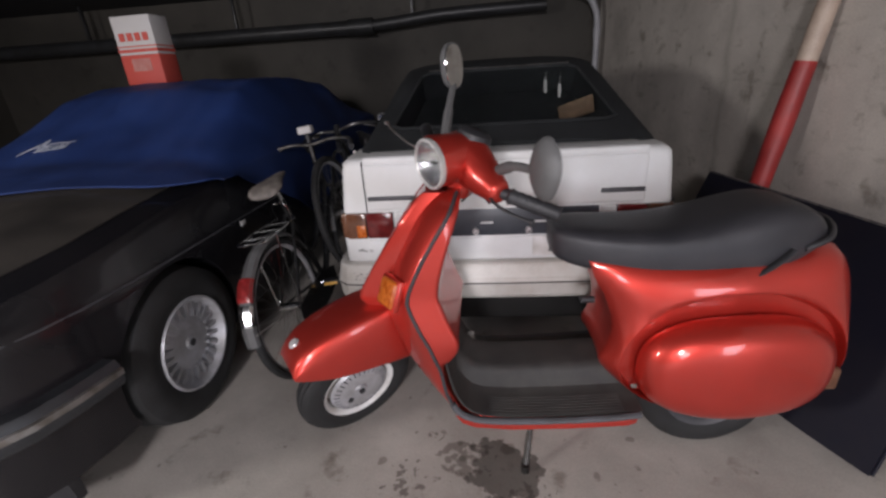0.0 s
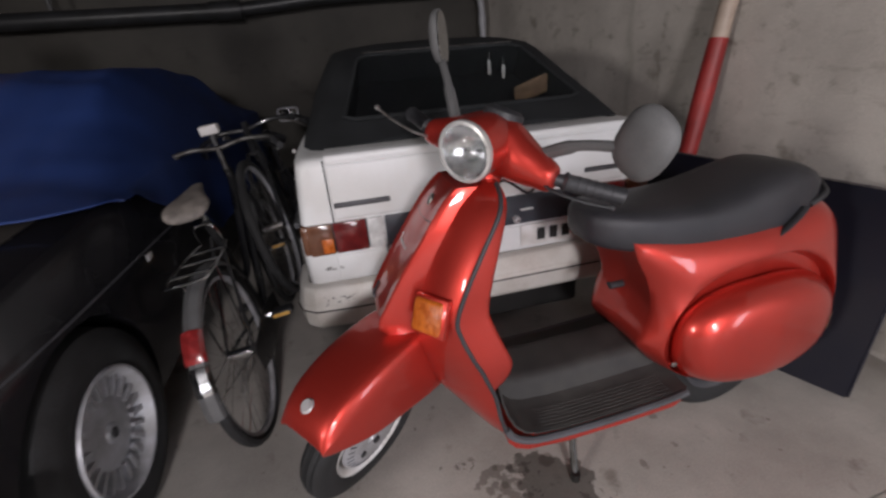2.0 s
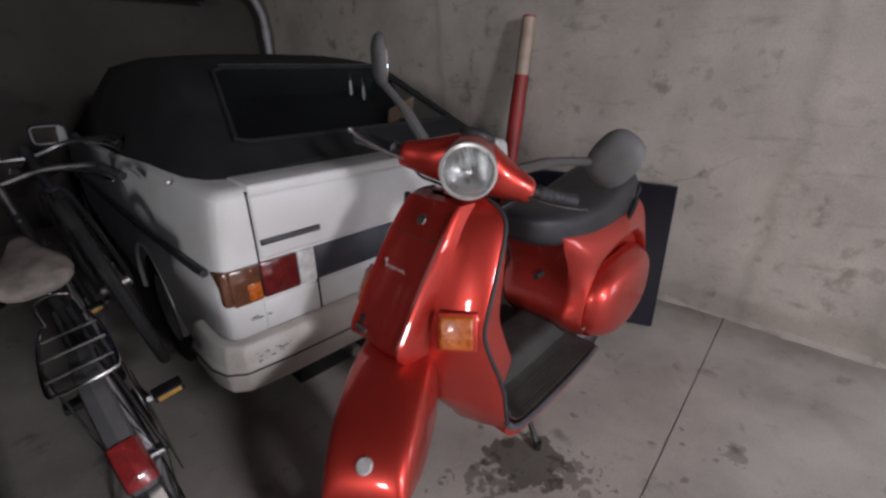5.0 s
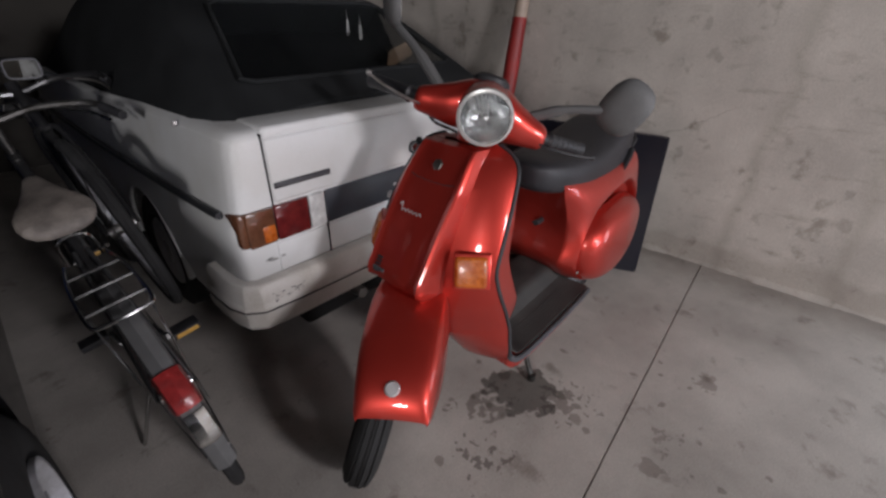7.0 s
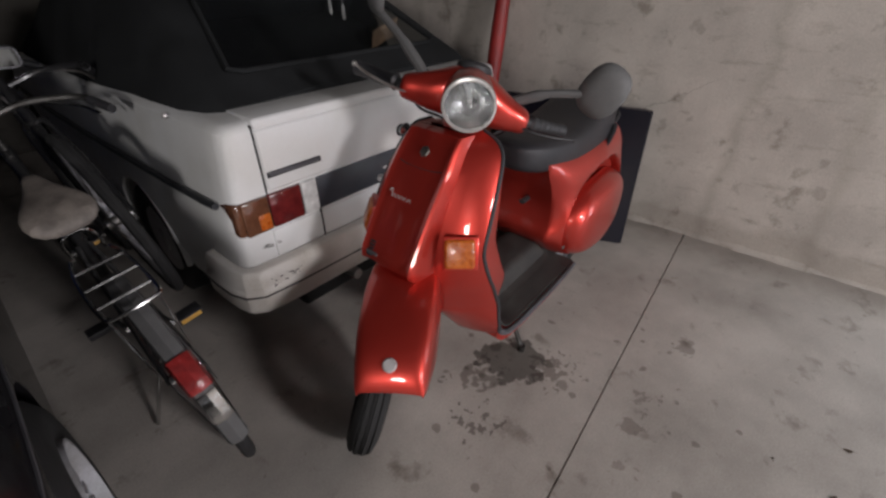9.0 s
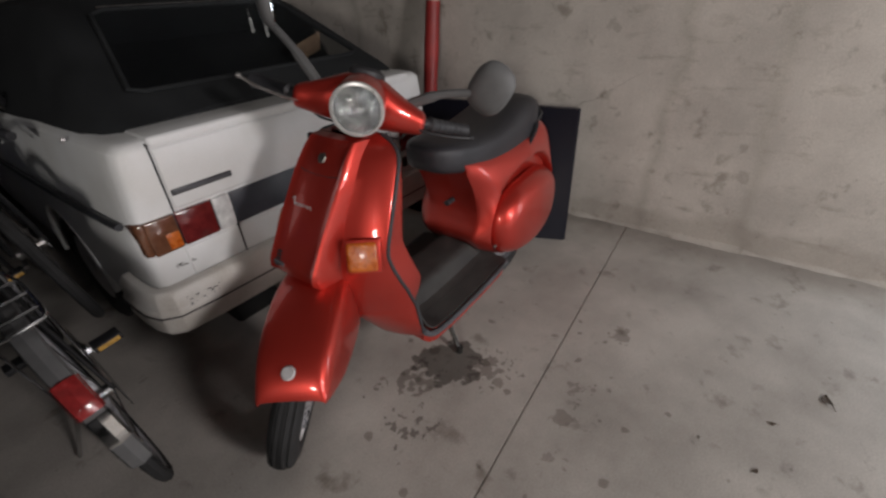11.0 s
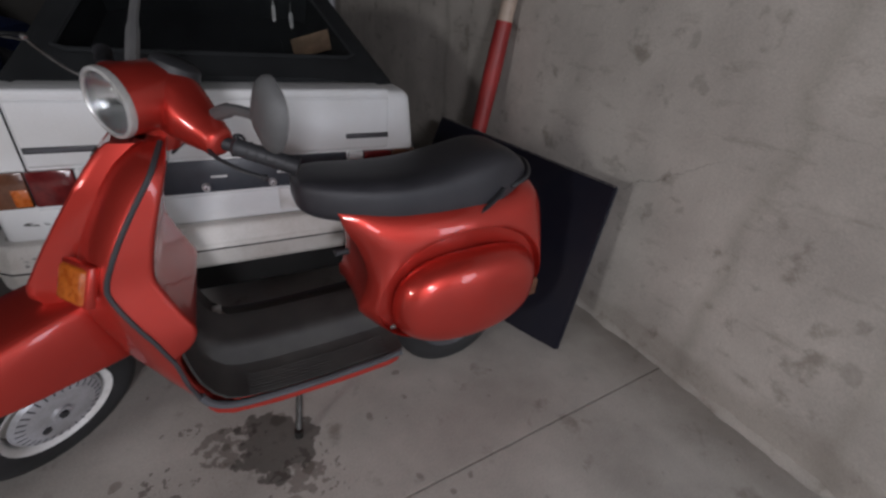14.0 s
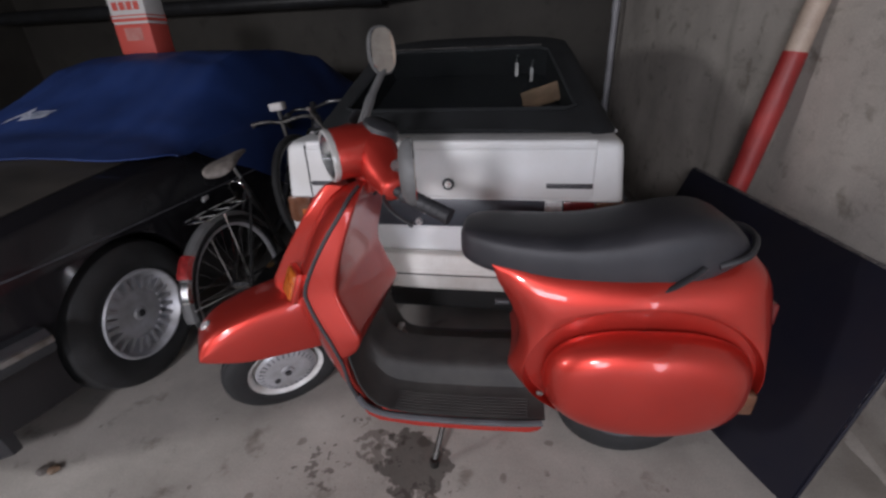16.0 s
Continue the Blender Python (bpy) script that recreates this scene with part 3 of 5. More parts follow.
    # leg shield: height, half width, nose, wing, edge, inner panel
    rows = [(0.235, 0.20, 0.40, 0.42, 0.478, 0.484), (0.255, 0.217, 0.36, 0.385, 0.452, 0.459), (0.29, 0.232, 0.31, 0.35, 0.424, 0.432), (0.36, 0.240, 0.24, 0.30, 0.394, 0.402), (0.43, 0.240, 0.19, 0.25, 0.382, 0.390), (0.457, 0.240, 0.176, 0.24, 0.376, 0.394),
            (0.478, 0.239, 0.164, 0.232, 0.368, 0.418), (0.505, 0.238, 0.15, 0.222, 0.358, 0.436), (0.535, 0.237, 0.138, 0.212, 0.347, 0.440), (0.58, 0.235, 0.118, 0.20, 0.326, 0.422), (0.65, 0.231, 0.113, 0.203, 0.300, 0.396), (0.70, 0.228, 0.138, 0.215, 0.294, 0.385), (0.78, 0.221, 0.188, 0.245, 0.328, 0.402), (0.86, 0.207, 0.243, 0.285, 0.374, 0.428), (0.93, 0.186, 0.293, 0.33, 0.420, 0.452), (0.965, 0.155, 0.322, 0.365, 0.438, 0.46), (0.985, 0.10, 0.345, 0.39, 0.448, 0.46)]
    fine = []
    for k in range(len(rows) - 1):
        for m in range(4):
            t = m / 4
            g = lambda q: rows[max(0, min(len(rows) - 1, q))]
            fine.append([0.5 * (2 * g(k)[c] + (g(k + 1)[c] - g(k - 1)[c]) * t + (2 * g(k - 1)[c] - 5 * g(k)[c] + 4 * g(k + 1)[c] - g(k + 2)[c]) * t * t + (3 * g(k)[c] - g(k - 1)[c] - 3 * g(k + 1)[c] + g(k + 2)[c]) * t ** 3) for c in range(6)])
    fine.append(list(rows[-1]))
    rings = []
    for z, w, xn, xw, xe, xp in fine:
        ridge = 0.098 if z < 0.9 else 0.098 - (z - 0.9) * 0.12
        half = [(xw + 0.01, 0.0), (xw + 0.008, 0.04), (xw + 0.004, 0.08), (xw, 0.10), (xw + 0.10 * (xe - xw), 0.52 * w), (xw + 0.28 * (xe - xw), 0.68 * w), (xw + 0.50 * (xe - xw), 0.82 * w), (xw + 0.74 * (xe - xw), 0.93 * w), (xw + 0.9 * (xe - xw), 0.98 * w), (xe - 0.004, w - 0.001), (xe, w),
                (xe + 0.006, w - 0.001), (xp - 0.014, w - 0.013), (xp - 0.005, w - 0.016), (xp - 0.001, w - 0.021), (xp, w - 0.03), (xp - 0.002, w - 0.06), (xp - 0.002, w * 0.5), (xp - 0.002, 0.0)]
        half = [(x, min(v, w)) for x, v in half]
        rings.append([(x, SY - v, z) for x, v in half] + [(x, SY + v, z) for x, v in reversed(half[1:-1])])
    shield = part("leg_shield", loft(rings), RED, scooter)
    rings = []
    for z, w, xn, xw, xe, xp in fine:
        if z < 0.60:
            continue
        ridge = 0.098 if z < 0.9 else 0.098 - (z - 0.9) * 0.12
        if z < 0.635:
            xn += (0.635 - z) * 0.9
        half = [(xn + 0.002, 0.0), (xn + 0.004, ridge * 0.45), (xn + 0.008, ridge * 0.82), (xn + 0.004, ridge * 0.93), (xn, ridge + 0.002), (xn + 0.005, ridge + 0.008), (xn + 0.022, ridge + 0.012), (max(xn + 0.05, xw + 0.012), ridge + 0.016), (max(xn + 0.06, xw + 0.03), ridge - 0.01), (max(xn + 0.06, xw + 0.03), 0.0)]
        rings.append([(x, SY - v, z) for x, v in half] + [(x, SY + v, z) for x, v in reversed(half[1:-1])])
    nose = part("nose_fairing", loft(rings), RED, scooter)
    for k in range(5):
        part("horn_slot", box((0.112 + k * 0.005, SY + 0.055, 0.652 + k * 0.009), (0.125 + k * 0.005, SY + 0.075, 0.656 + k * 0.009)), BLACK_PLASTIC, nose)
    part("nose_seam", tube([(0.283, SY - 0.085, 0.903), (0.277, SY - 0.05, 0.899), (0.274, SY, 0.898), (0.277, SY + 0.05, 0.899), (0.283, SY + 0.085, 0.903)], 0.0022, 6), BLACK_PLASTIC, shield)
    # raised script on the nose, drawn as plain strokes
    wave = [(0.0, SY - 0.02 + k * 0.0075, 0.815 + (0.007 if k % 2 else 0.0) + (0.012 if k in (11, 12) else 0.0)) for k in range(13)]
    part("script_stroke", tube(smooth_path([(0.1895 + (z - 0.78) * 0.70, y, z) for x, y, z in wave], 3), 0.0013, 6), BADGE, shield)
    for k in range(4):
        yk = SY + 0.035 + k * 0.012
        part("model_mark", box((0.114, yk, 0.655), (0.121, yk + 0.008, 0.667), 0.001, 1), GREY_TRIM, shield)
    part("horn_button", spin([(0.0, 0.012), (0.01, 0.01), (0.012, 0.0)], (0.40, SY + 0.165, 0.955), (-0.3, 1, 0), 12), BLACK_PLASTIC, shield)
    for s in (-1, 1):
        edge = [(xe + 0.002, SY + s * (w + 0.002), z) for z, w, xn, xw, xe, xp in rows]
        part("edge_trim", tube(smooth_path([(0.56, SY + s * 0.238, 0.252), (0.50, SY + s * 0.237, 0.256)] + edge[2:], 4), 0.006, 8), EDGE_DARK, shield)
        ind = part("front_indicator", box((-0.016, -0.044, -0.043), (0.012, 0.044, 0.043), 0.010, 3), AMBER, scooter)
        ind.matrix_world = Matrix.Translation((0.236, SY + s * 0.187, 0.702)) @ Matrix.Rotation(s * -0.70, 4, "Z") @ Matrix.Rotation(0.38, 4, "Y")
        rim = part("indicator_frame", box((-0.012, -0.051, -0.050), (0.010, 0.051, 0.050), 0.006, 2), RED, scooter)
        rim.matrix_world = Matrix.Translation((0.241, SY + s * 0.187, 0.702)) @ Matrix.Rotation(s * -0.70, 4, "Z") @ Matrix.Rotation(0.38, 4, "Y")
    part("shield_emblem", place(spin([(0.0, 0.004), (0.014, 0.004), (0.018, 0.0)], (0, 0, 0), (-1, 0, 0), 6), Matrix.Translation((0.3025, SY, 0.94)) @ Matrix.Rotation(0.62, 4, "Y")), STEEL, scooter)
    # floorboard with tunnel; the rubber mat climbs the inside of the leg shield
    prof = [(-0.235, 0.240), (-0.225, 0.258), (-0.13, 0.258), (-0.095, 0.270), (-0.082, 0.325), (-0.06, 0.342), (0.06, 0.342), (0.082, 0.325), (0.095, 0.270), (0.13, 0.258), (0.225, 0.258), (0.235, 0.240), (0.234, 0.212), (-0.234, 0.212)]
    rings = []
    for x, grow, lift in ((0.42, 0.96, 0.04), (0.44, 0.99, 0.02), (0.48, 1.0, 0.004), (0.6, 1.0, -0.004), (0.8, 1.0, 0.004), (0.965, 1.0, 0.018), (0.995, 0.97, 0.022), (1.005, 0.93, 0.026)):
        rings.append([(x, SY + v * grow, z + lift) for v, z in prof])
    fl = part("floorboard", loft(rings), RED, scooter)
    rings = []
    mp = [(-0.228, 0.264), (-0.19, 0.265), (-0.132, 0.265), (-0.104, 0.276), (-0.090, 0.326), (-0.078, 0.343), (-0.055, 0.350), (0.055, 0.350), (0.078, 0.343), (0.090, 0.326), (0.104, 0.276), (0.132, 0.265), (0.19, 0.265), (0.228, 0.264)]
    for x, lift in ((0.396, 0.235), (0.402, 0.19), (0.410, 0.14), (0.424, 0.09), (0.446, 0.045), (0.474, 0.016), (0.51, 0.002), (0.6, -0.004), (0.8, 0.004), (0.97, 0.018), (1.012, 0.024)):
        rings.append([(x, SY + v * (0.985 if lift > 0.1 else 1.0), z + lift * (1.0 if z < 0.3 else 0.8)) for v, z in mp])
    mat_ob = part("floor_mat", thicken(loft(rings, closed=False, cap=False), 0.006), MAT_RUBBER, fl, "black rubber floor mat")
    for k in range(7):
        for s in (-1, 1):
            v = 0.145 + 0.0125 * k
            part("mat_rib", tube([(x, SY + s * v, 0.2652 + interp(x, [(0.5, 0.002), (0.6, -0.004), (0.8, 0.004), (0.97, 0.018)])) for x in (0.53, 0.6, 0.7, 0.8, 0.9, 0.96)], 0.0014, 5), MAT_RUBBER, mat_ob)
    for s in (-1, 1):
        part("floor_edge_trim", tube(smooth_path([(0.412, SY + s * 0.236, 0.315), (0.43, SY + s * 0.238, 0.285), (0.47, SY + s * 0.239, 0.260), (0.54, SY + s * 0.240, 0.250), (0.7, SY + s * 0.240, 0.252), (0.9, SY + s * 0.240, 0.266), (1.005, SY + s * 0.236, 0.278)], 4), 0.011, 8), GREY_TRIM, fl)
    # stand
    part("centre_stand", join(tube(smooth_path([(0.70, SY - 0.07, 0.21), (0.67, SY - 0.15, 0.11), (0.65, SY - 0.215, 0.012)], 4), 0.011, 8), tube(smooth_path([(0.70, SY + 0.07, 0.21), (0.67, SY + 0.15, 0.11), (0.65, SY + 0.215, 0.012)], 4), 0.011, 8),
                              rod((0.70, SY - 0.08, 0.21), (0.70, SY + 0.08, 0.21), 0.012), rod((0.65, SY - 0.215, 0.0), (0.65, SY - 0.215, 0.03), 0.015), rod((0.65, SY + 0.215, 0.0), (0.65, SY + 0.215, 0.03), 0.015)), BAR_METAL, scooter)
    # pedal, engine block under the body
    part("brake_pedal", join(rod((0.52, SY + 0.12, 0.26), (0.47, SY + 0.12, 0.335), 0.008), box((0.45, SY + 0.09, 0.325), (0.48, SY + 0.15, 0.345), 0.005)), STEEL, scooter)
    part("engine", join(side_loft([(1.02, 0.2, 0.34, 0.06), (1.1, 0.15, 0.36, 0.12), (1.3, 0.12, 0.36, 0.13), (1.45, 0.16, 0.34, 0.09)], 16, 0.7, SY + 0.06)), STEEL, scooter)
    part("fuel_tap", join(rod((0.845, SY - 0.03, 0.58), (0.89, SY - 0.03, 0.58), 0.012), rod((0.848, SY - 0.045, 0.58), (0.848, SY - 0.015, 0.58), 0.005)), BLACK_PLASTIC, scooter)
    # rear lamp and indicators
    part("tail_lamp", box((1.61, SY - 0.055, 0.56), (1.66, SY + 0.055, 0.635), 0.012, 3), RED_LENS, scooter)
    for s in (-1, 1):
        part("rear_indicator", box((1.545, SY + s * 0.165 - 0.02, 0.33), (1.60, SY + s * 0.165 + 0.02, 0.41), 0.012, 3), AMBER_DARK, scooter)
    part("plate_holder", box((1.625, SY - 0.09, 0.36), (1.64, SY + 0.09, 0.53), 0.006), BLACK_PLASTIC, scooter)
    wheel(Vector((1.285, SY - 0.04, 0.228)), Vector((0, -1, 0)), "rear_wheel", GREY_TRIM)
    # steered parts
    wheel(AXIS0 + AX * ((0.228 - AXIS0.z) / AX.z) + Vector((-0.085, -0.014, 0)), LEFT, "front_wheel", WHITE_BAND)
    fork = AXIS0 + AX * ((0.24 - AXIS0.z) / AX.z)
    part("fork", join(tube(smooth_path([fork + LEFT * -0.075 + FLAT_F * 0.10, fork + LEFT * -0.085 + Vector((0, 0, 0.09)), AXIS0]), 0.02, 10), rod(AXIS0, AXIS0 + AX * 0.3, 0.022)), STEEL, scooter)
    prof = [(-0.10, 0.080, 0.60, 0.40), (-0.06, 0.098, 0.615, 0.385), (0.05, 0.113, 0.622, 0.40), (0.16, 0.113, 0.612, 0.415), (0.26, 0.108, 0.592, 0.42), (0.33, 0.100, 0.568, 0.44), (0.375, 0.094, 0.535, 0.455), (0.394, 0.089, 0.508, 0.462), (0.404, 0.084, 0.482, 0.466)]
    rings = []
    for d, w, zt, zb in prof:
        c = Vector((AXIS0.x, AXIS0.y, 0)) + FLAT_F * d
        sec = [(-1.0, zb), (-1.03, (zb + zt) / 2), (-1.0, zt - min(0.04, (zt - zb) * 0.5)), (-0.93, zt - min(0.015, (zt - zb) * 0.25)), (-0.75, zt - 0.002), (0, zt + 0.002), (0.75, zt - 0.002), (0.93, zt - min(0.015, (zt - zb) * 0.25)), (1.0, zt - min(0.04, (zt - zb) * 0.5)), (1.03, (zb + zt) / 2), (1.0, zb)]
        rings.append([c + FLAT_L * (w * u) + Vector((0, 0, z)) for u, z in sec])
    mud = part("front_mudguard", thicken(loft(rings, closed=False, cap=False), 0.004), RED, scooter)
    subdiv(mud, 2)
    bd = Vector((AXIS0.x, AXIS0.y, 0)) + FLAT_F * 0.366
    nrm = (FLAT_F * 0.55 + Vector((0, 0, 0.83))).normalized()
    part("mudguard_badge", spin([(0.0, 0.006), (0.015, 0.006), (0.019, 0.0)], bd + Vector((0, 0, 0.545)), nrm, 20), BADGE, mud, "round silver badge")
    # headset: rings along the bar
    arm = [(0.195, 0.031, 0.031, 0.030, -0.004), (0.19, 0.036, 0.036, 0.030, -0.004), (0.15, 0.044, 0.043, 0.026, 0.0), (0.10, 0.058, 0.058, 0.022, 0.008), (0.055, 0.064, 0.072, 0.018, 0.018)]
    rows = [(-d, a, b, c, e) for d, a, b, c, e in arm] + [(0.0, 0.068, 0.080, 0.014, 0.022)] + arm[::-1]
    rings = []
    for d, rf, ru, of, ou in rows:
        c = HEAD + LEFT * d + FWD * of + UPS * ou
        rings.append([c + FWD * (a * rf) + UPS * (b * ru) for a, b in sq(20, 0.85)])
    L0 = HEAD + FWD * 0.112 + UPS * 0.035
    aim = (FWD + UPS * 0.02).normalized()
    casting = [loft(rings)]
    for s in (-1, 1):
        rings = []
        for k in range(7):
            t = k / 6
            turn = t * t * math.pi / 2
            c = (L0 - FWD * 0.052).lerp(HEAD + LEFT * (0.188 * s) + FWD * 0.03 - UPS * 0.004, t)
            side = LEFT * (s * math.cos(turn)) - FWD * math.sin(turn)
            r = 0.069 + (0.034 - 0.069) * t
            rings.append([c + side * (r * math.cos(q)) + UPS * (r * math.sin(q)) for q in (2 * math.pi * m / 24 for m in range(24))])
        casting.append(loft(rings))
    hs = part("headset", join(*casting), RED, scooter)
    blend = hs.modifiers.new("blend", "REMESH")
    blend.mode, blend.voxel_size, blend.use_smooth_shade = "VOXEL", 0.006, True
    ease = hs.modifiers.new("ease", "SMOOTH")
    ease.factor, ease.iterations = 0.6, 32
    part("steering_neck", loft([[HEAD + AX * h + (FWD * math.cos(t) + LEFT * math.sin(t)) * r for t in (2 * math.pi * k / 16 for k in range(16))] for h, r in ((-0.10, 0.045), (-0.06, 0.05), (-0.02, 0.06))]), RED, hs)
    part("headlamp_shell", spin([(0.05, -0.13), (0.066, -0.10), (0.073, -0.06), (0.0745, -0.02), (0.0735, 0.02), (0.0725, 0.028)], L0, aim, 32), RED, hs)
    part("headlamp_rim", spin([(0.07224, 0.02), (0.07568, 0.028), (0.07396, 0.038), (0.06708, 0.04), (0.06364, 0.034)], L0, aim, 32), LAMP_RIM, hs, "pale chrome lamp rim")
    part("reflector", spin([(0, -0.024), (0.0258, -0.018), (0.0473, 0.0), (0.06536, 0.032)], L0, aim, 32), REFLECTOR, hs)
    part("bulb", spin([(0, 0.012), (0.00688, 0.008), (0.0086, -0.005), (0.00688, -0.03)], L0, aim, 12), CLEAR_LENS, hs)
    part("headlamp_glass", spin([(0, 0.052), (0.0258, 0.050), (0.0473, 0.045), (0.06536, 0.036), (0.06536, 0.033), (0.0473, 0.042), (0.0258, 0.047), (0, 0.049)], L0, aim, 32), LENS_GLASS, hs, "clear ribbed headlamp glass")
    part("speedometer", place(spin([(0, 0.012), (0.04, 0.010), (0.052, 0.0), (0.056, -0.03)], (0, 0, 0), (0, 0, 1), 24), Matrix.Translation(HEAD + UPS * 0.092 - FWD * 0.02) @ (UPS - FWD * 0.4).to_track_quat("Z", "Y").to_matrix().to_4x4()), BLACK_PLASTIC, hs)
    for s in (-1, 1):
        a, b = HEAD + LEFT * (0.185 * s) + FWD * 0.026 - UPS * 0.004, HEAD + LEFT * (0.335 * s) - FWD * 0.058 - UPS * 0.024
        part("grip", tube([a, a.lerp(b, 0.12), a.lerp(b, 0.17), a.lerp(b, 0.22), a.lerp(b, 0.93), b], [0.016, 0.016, 0.025, 0.0205, 0.021, 0.023], 14), BLACK_PLASTIC, hs, "black rubber hand grip")
        for k in range(5 if s > 0 else 0):
            c = a.lerp(b, 0.34 + 0.12 * k)
            part("grip_ring", spin([(0.020, -0.003), (0.0222, -0.002), (0.0222, 0.002), (0.020, 0.003)], c, (b - a).normalized(), 14), BLACK_PLASTIC, hs)
        rise = 0.0 if s > 0 else 0.042
        lev = [HEAD + LEFT * (0.165 * s) + FWD * 0.05 - UPS * 0.012, HEAD + LEFT * (0.21 * s) + FWD * (0.070 + rise * 0.4) - UPS * (0.010 - rise * 0.3), HEAD + LEFT * (0.28 * s) + FWD * (0.070 + rise * 0.8) - UPS * (0.006 - rise * 0.7), HEAD + LEFT * ((0.342 if s > 0 else 0.318) * s) + FWD * (0.057 + rise * 1.3) + UPS * rise]
        lv = part("brake_lever", tube(smooth_path(lev), 0.0055, 8, flat=0.7), BLACK_PLASTIC if s > 0 else STEEL, hs)
        part("lever_ball", spin([(0.0, 0.008), (0.006, 0.006), (0.008, 0.0), (0.006, -0.006), (0.0, -0.008)], lev[-1], LEFT, 12), BLACK_PLASTIC if s > 0 else STEEL, lv)
    for s, dip in ((1, 0.05), (-1, 0.035)):
        start = HEAD + LEFT * (0.15 * s) + FWD * 0.035 - UPS * 0.03
        part("control_cable", tube(smooth_path([start, start - UPS * dip - LEFT * (0.03 * s) - FWD * 0.03, HEAD - AX * 0.09 + LEFT * (0.04 * s) - FWD * 0.045, HEAD - AX * 0.13 + LEFT * (0.02 * s) - FWD * 0.02], 5), 0.0042, 7), BLACK_PLASTIC, hs)
    # mirrors
    for tip, root, face in ((Vector((0.668, 1.44, 1.09)), HEAD + LEFT * 0.13 + UPS * 0.03, Vector((0.96, 0.26, 0.02))), (Vector((0.432, 2.085, 1.335)), HEAD - LEFT * 0.13 + UPS * 0.03, Vector((0.88, -0.47, 0.03)))):
        face.normalize()
        up = (Vector((0, 0, 1)) - face * face.z).normalized()
        if tip.y < SY:
            up = (up * 0.75 + (tip - root).normalized() * 0.6).normalized()
            up = (up - face * up.dot(face)).normalized()
        sd = up.cross(face)
        foot = tip - up * 0.06 if tip.y > SY else tip - (tip - root).normalized() * 0.05
        part("mirror_stalk", tube(smooth_path([root, root.lerp(foot, 0.5) + Vector((0, 0, 0.012)), foot]), [0.016] * 6 + [0.012] * 7, 8), MIRROR_GREY, scooter, "matt grey mirror stalk")
        rings = []
        for d, k in ((-0.024, 0.3), (-0.022, 0.62), (-0.014, 0.88), (-0.002, 1.0), (0.008, 1.0)):
            rings.append([tip + face * d + sd * (c * 0.062 * k) + up * (s2 * 0.076 * k) for c, s2 in sq(24, 0.8)])
        sh = part("mirror_housing", loft(rings), MIRROR_GREY, scooter, "matt grey mirror housing")
        part("mirror_glass", loft([[tip + face * 0.009 + sd * (c * 0.057) + up * (s2 * 0.071) for c, s2 in sq(24, 0.8)], [tip + face * 0.011 + sd * (c * 0.056) + up * (s2 * 0.070) for c, s2 in sq(24, 0.8)]]), MIRROR_GLASS, sh)


def wheel(c, axis, name, rim_paint):
    axis = axis.normalized()
    tyre = part(name, spin([(0.135, -0.030), (0.16, -0.044), (0.19, -0.046), (0.215, -0.036), (0.2235, -0.026), (0.2185, -0.024), (0.2185, -0.021), (0.2255, -0.019), (0.2285, -0.007), (0.2235, -0.006), (0.2235, -0.002), (0.229, -0.001), (0.229, 0.001), (0.2235, 0.002), (0.2235, 0.006), (0.2285, 0.007), (0.2255, 0.019), (0.2185, 0.021), (0.2185, 0.024), (0.2235, 0.026), (0.215, 0.036), (0.19, 0.046), (0.16, 0.044), (0.135, 0.030)], c, axis, 48), RUBBER, scooter, "black tyre on a silver disc wheel")
    part("rim", spin([(0.138, -0.034), (0.128, -0.03), (0.12, 0.0), (0.128, 0.028), (0.138, 0.036), (0.142, 0.040), (0.142, 0.034)], c, axis, 48), rim_paint, tyre)
    part("hub_cap", spin([(0.0, 0.052), (0.022, 0.052), (0.026, 0.044), (0.045, 0.042), (0.085, 0.047), (0.108, 0.040), (0.116, 0.028)], c, axis, 48), SILVER, tyre, "silver slotted wheel cover")
    u = axis.orthogonal().normalized()
    v = axis.cross(u)
    for k in range(30):
        a = 2 * math.pi * k / 30
        d = u * math.cos(a) + v * math.sin(a)
        part("slot", rod(c + d * 0.086 + axis * 0.0455, c + d * 0.106 + axis * 0.040, 0.0028, 6), GREY_TRIM, tyre)
    part("hub_nut", spin([(0.0, 0.06), (0.012, 0.06), (0.014, 0.05)], c, axis, 6), BLACK_PLASTIC, tyre)
    part("valve_hole", spin([(0.0, 0.048), (0.011, 0.048), (0.012, 0.04)], c + u * 0.06, axis, 12), BLACK_PLASTIC, tyre)


build_scooter()

# ---- the white cabriolet ----
GX, GY = 0.61, 2.22
cabrio = thing("convertible_car", GX, GY + 1.8, 0, "white convertible car with a raised black soft top", "car")


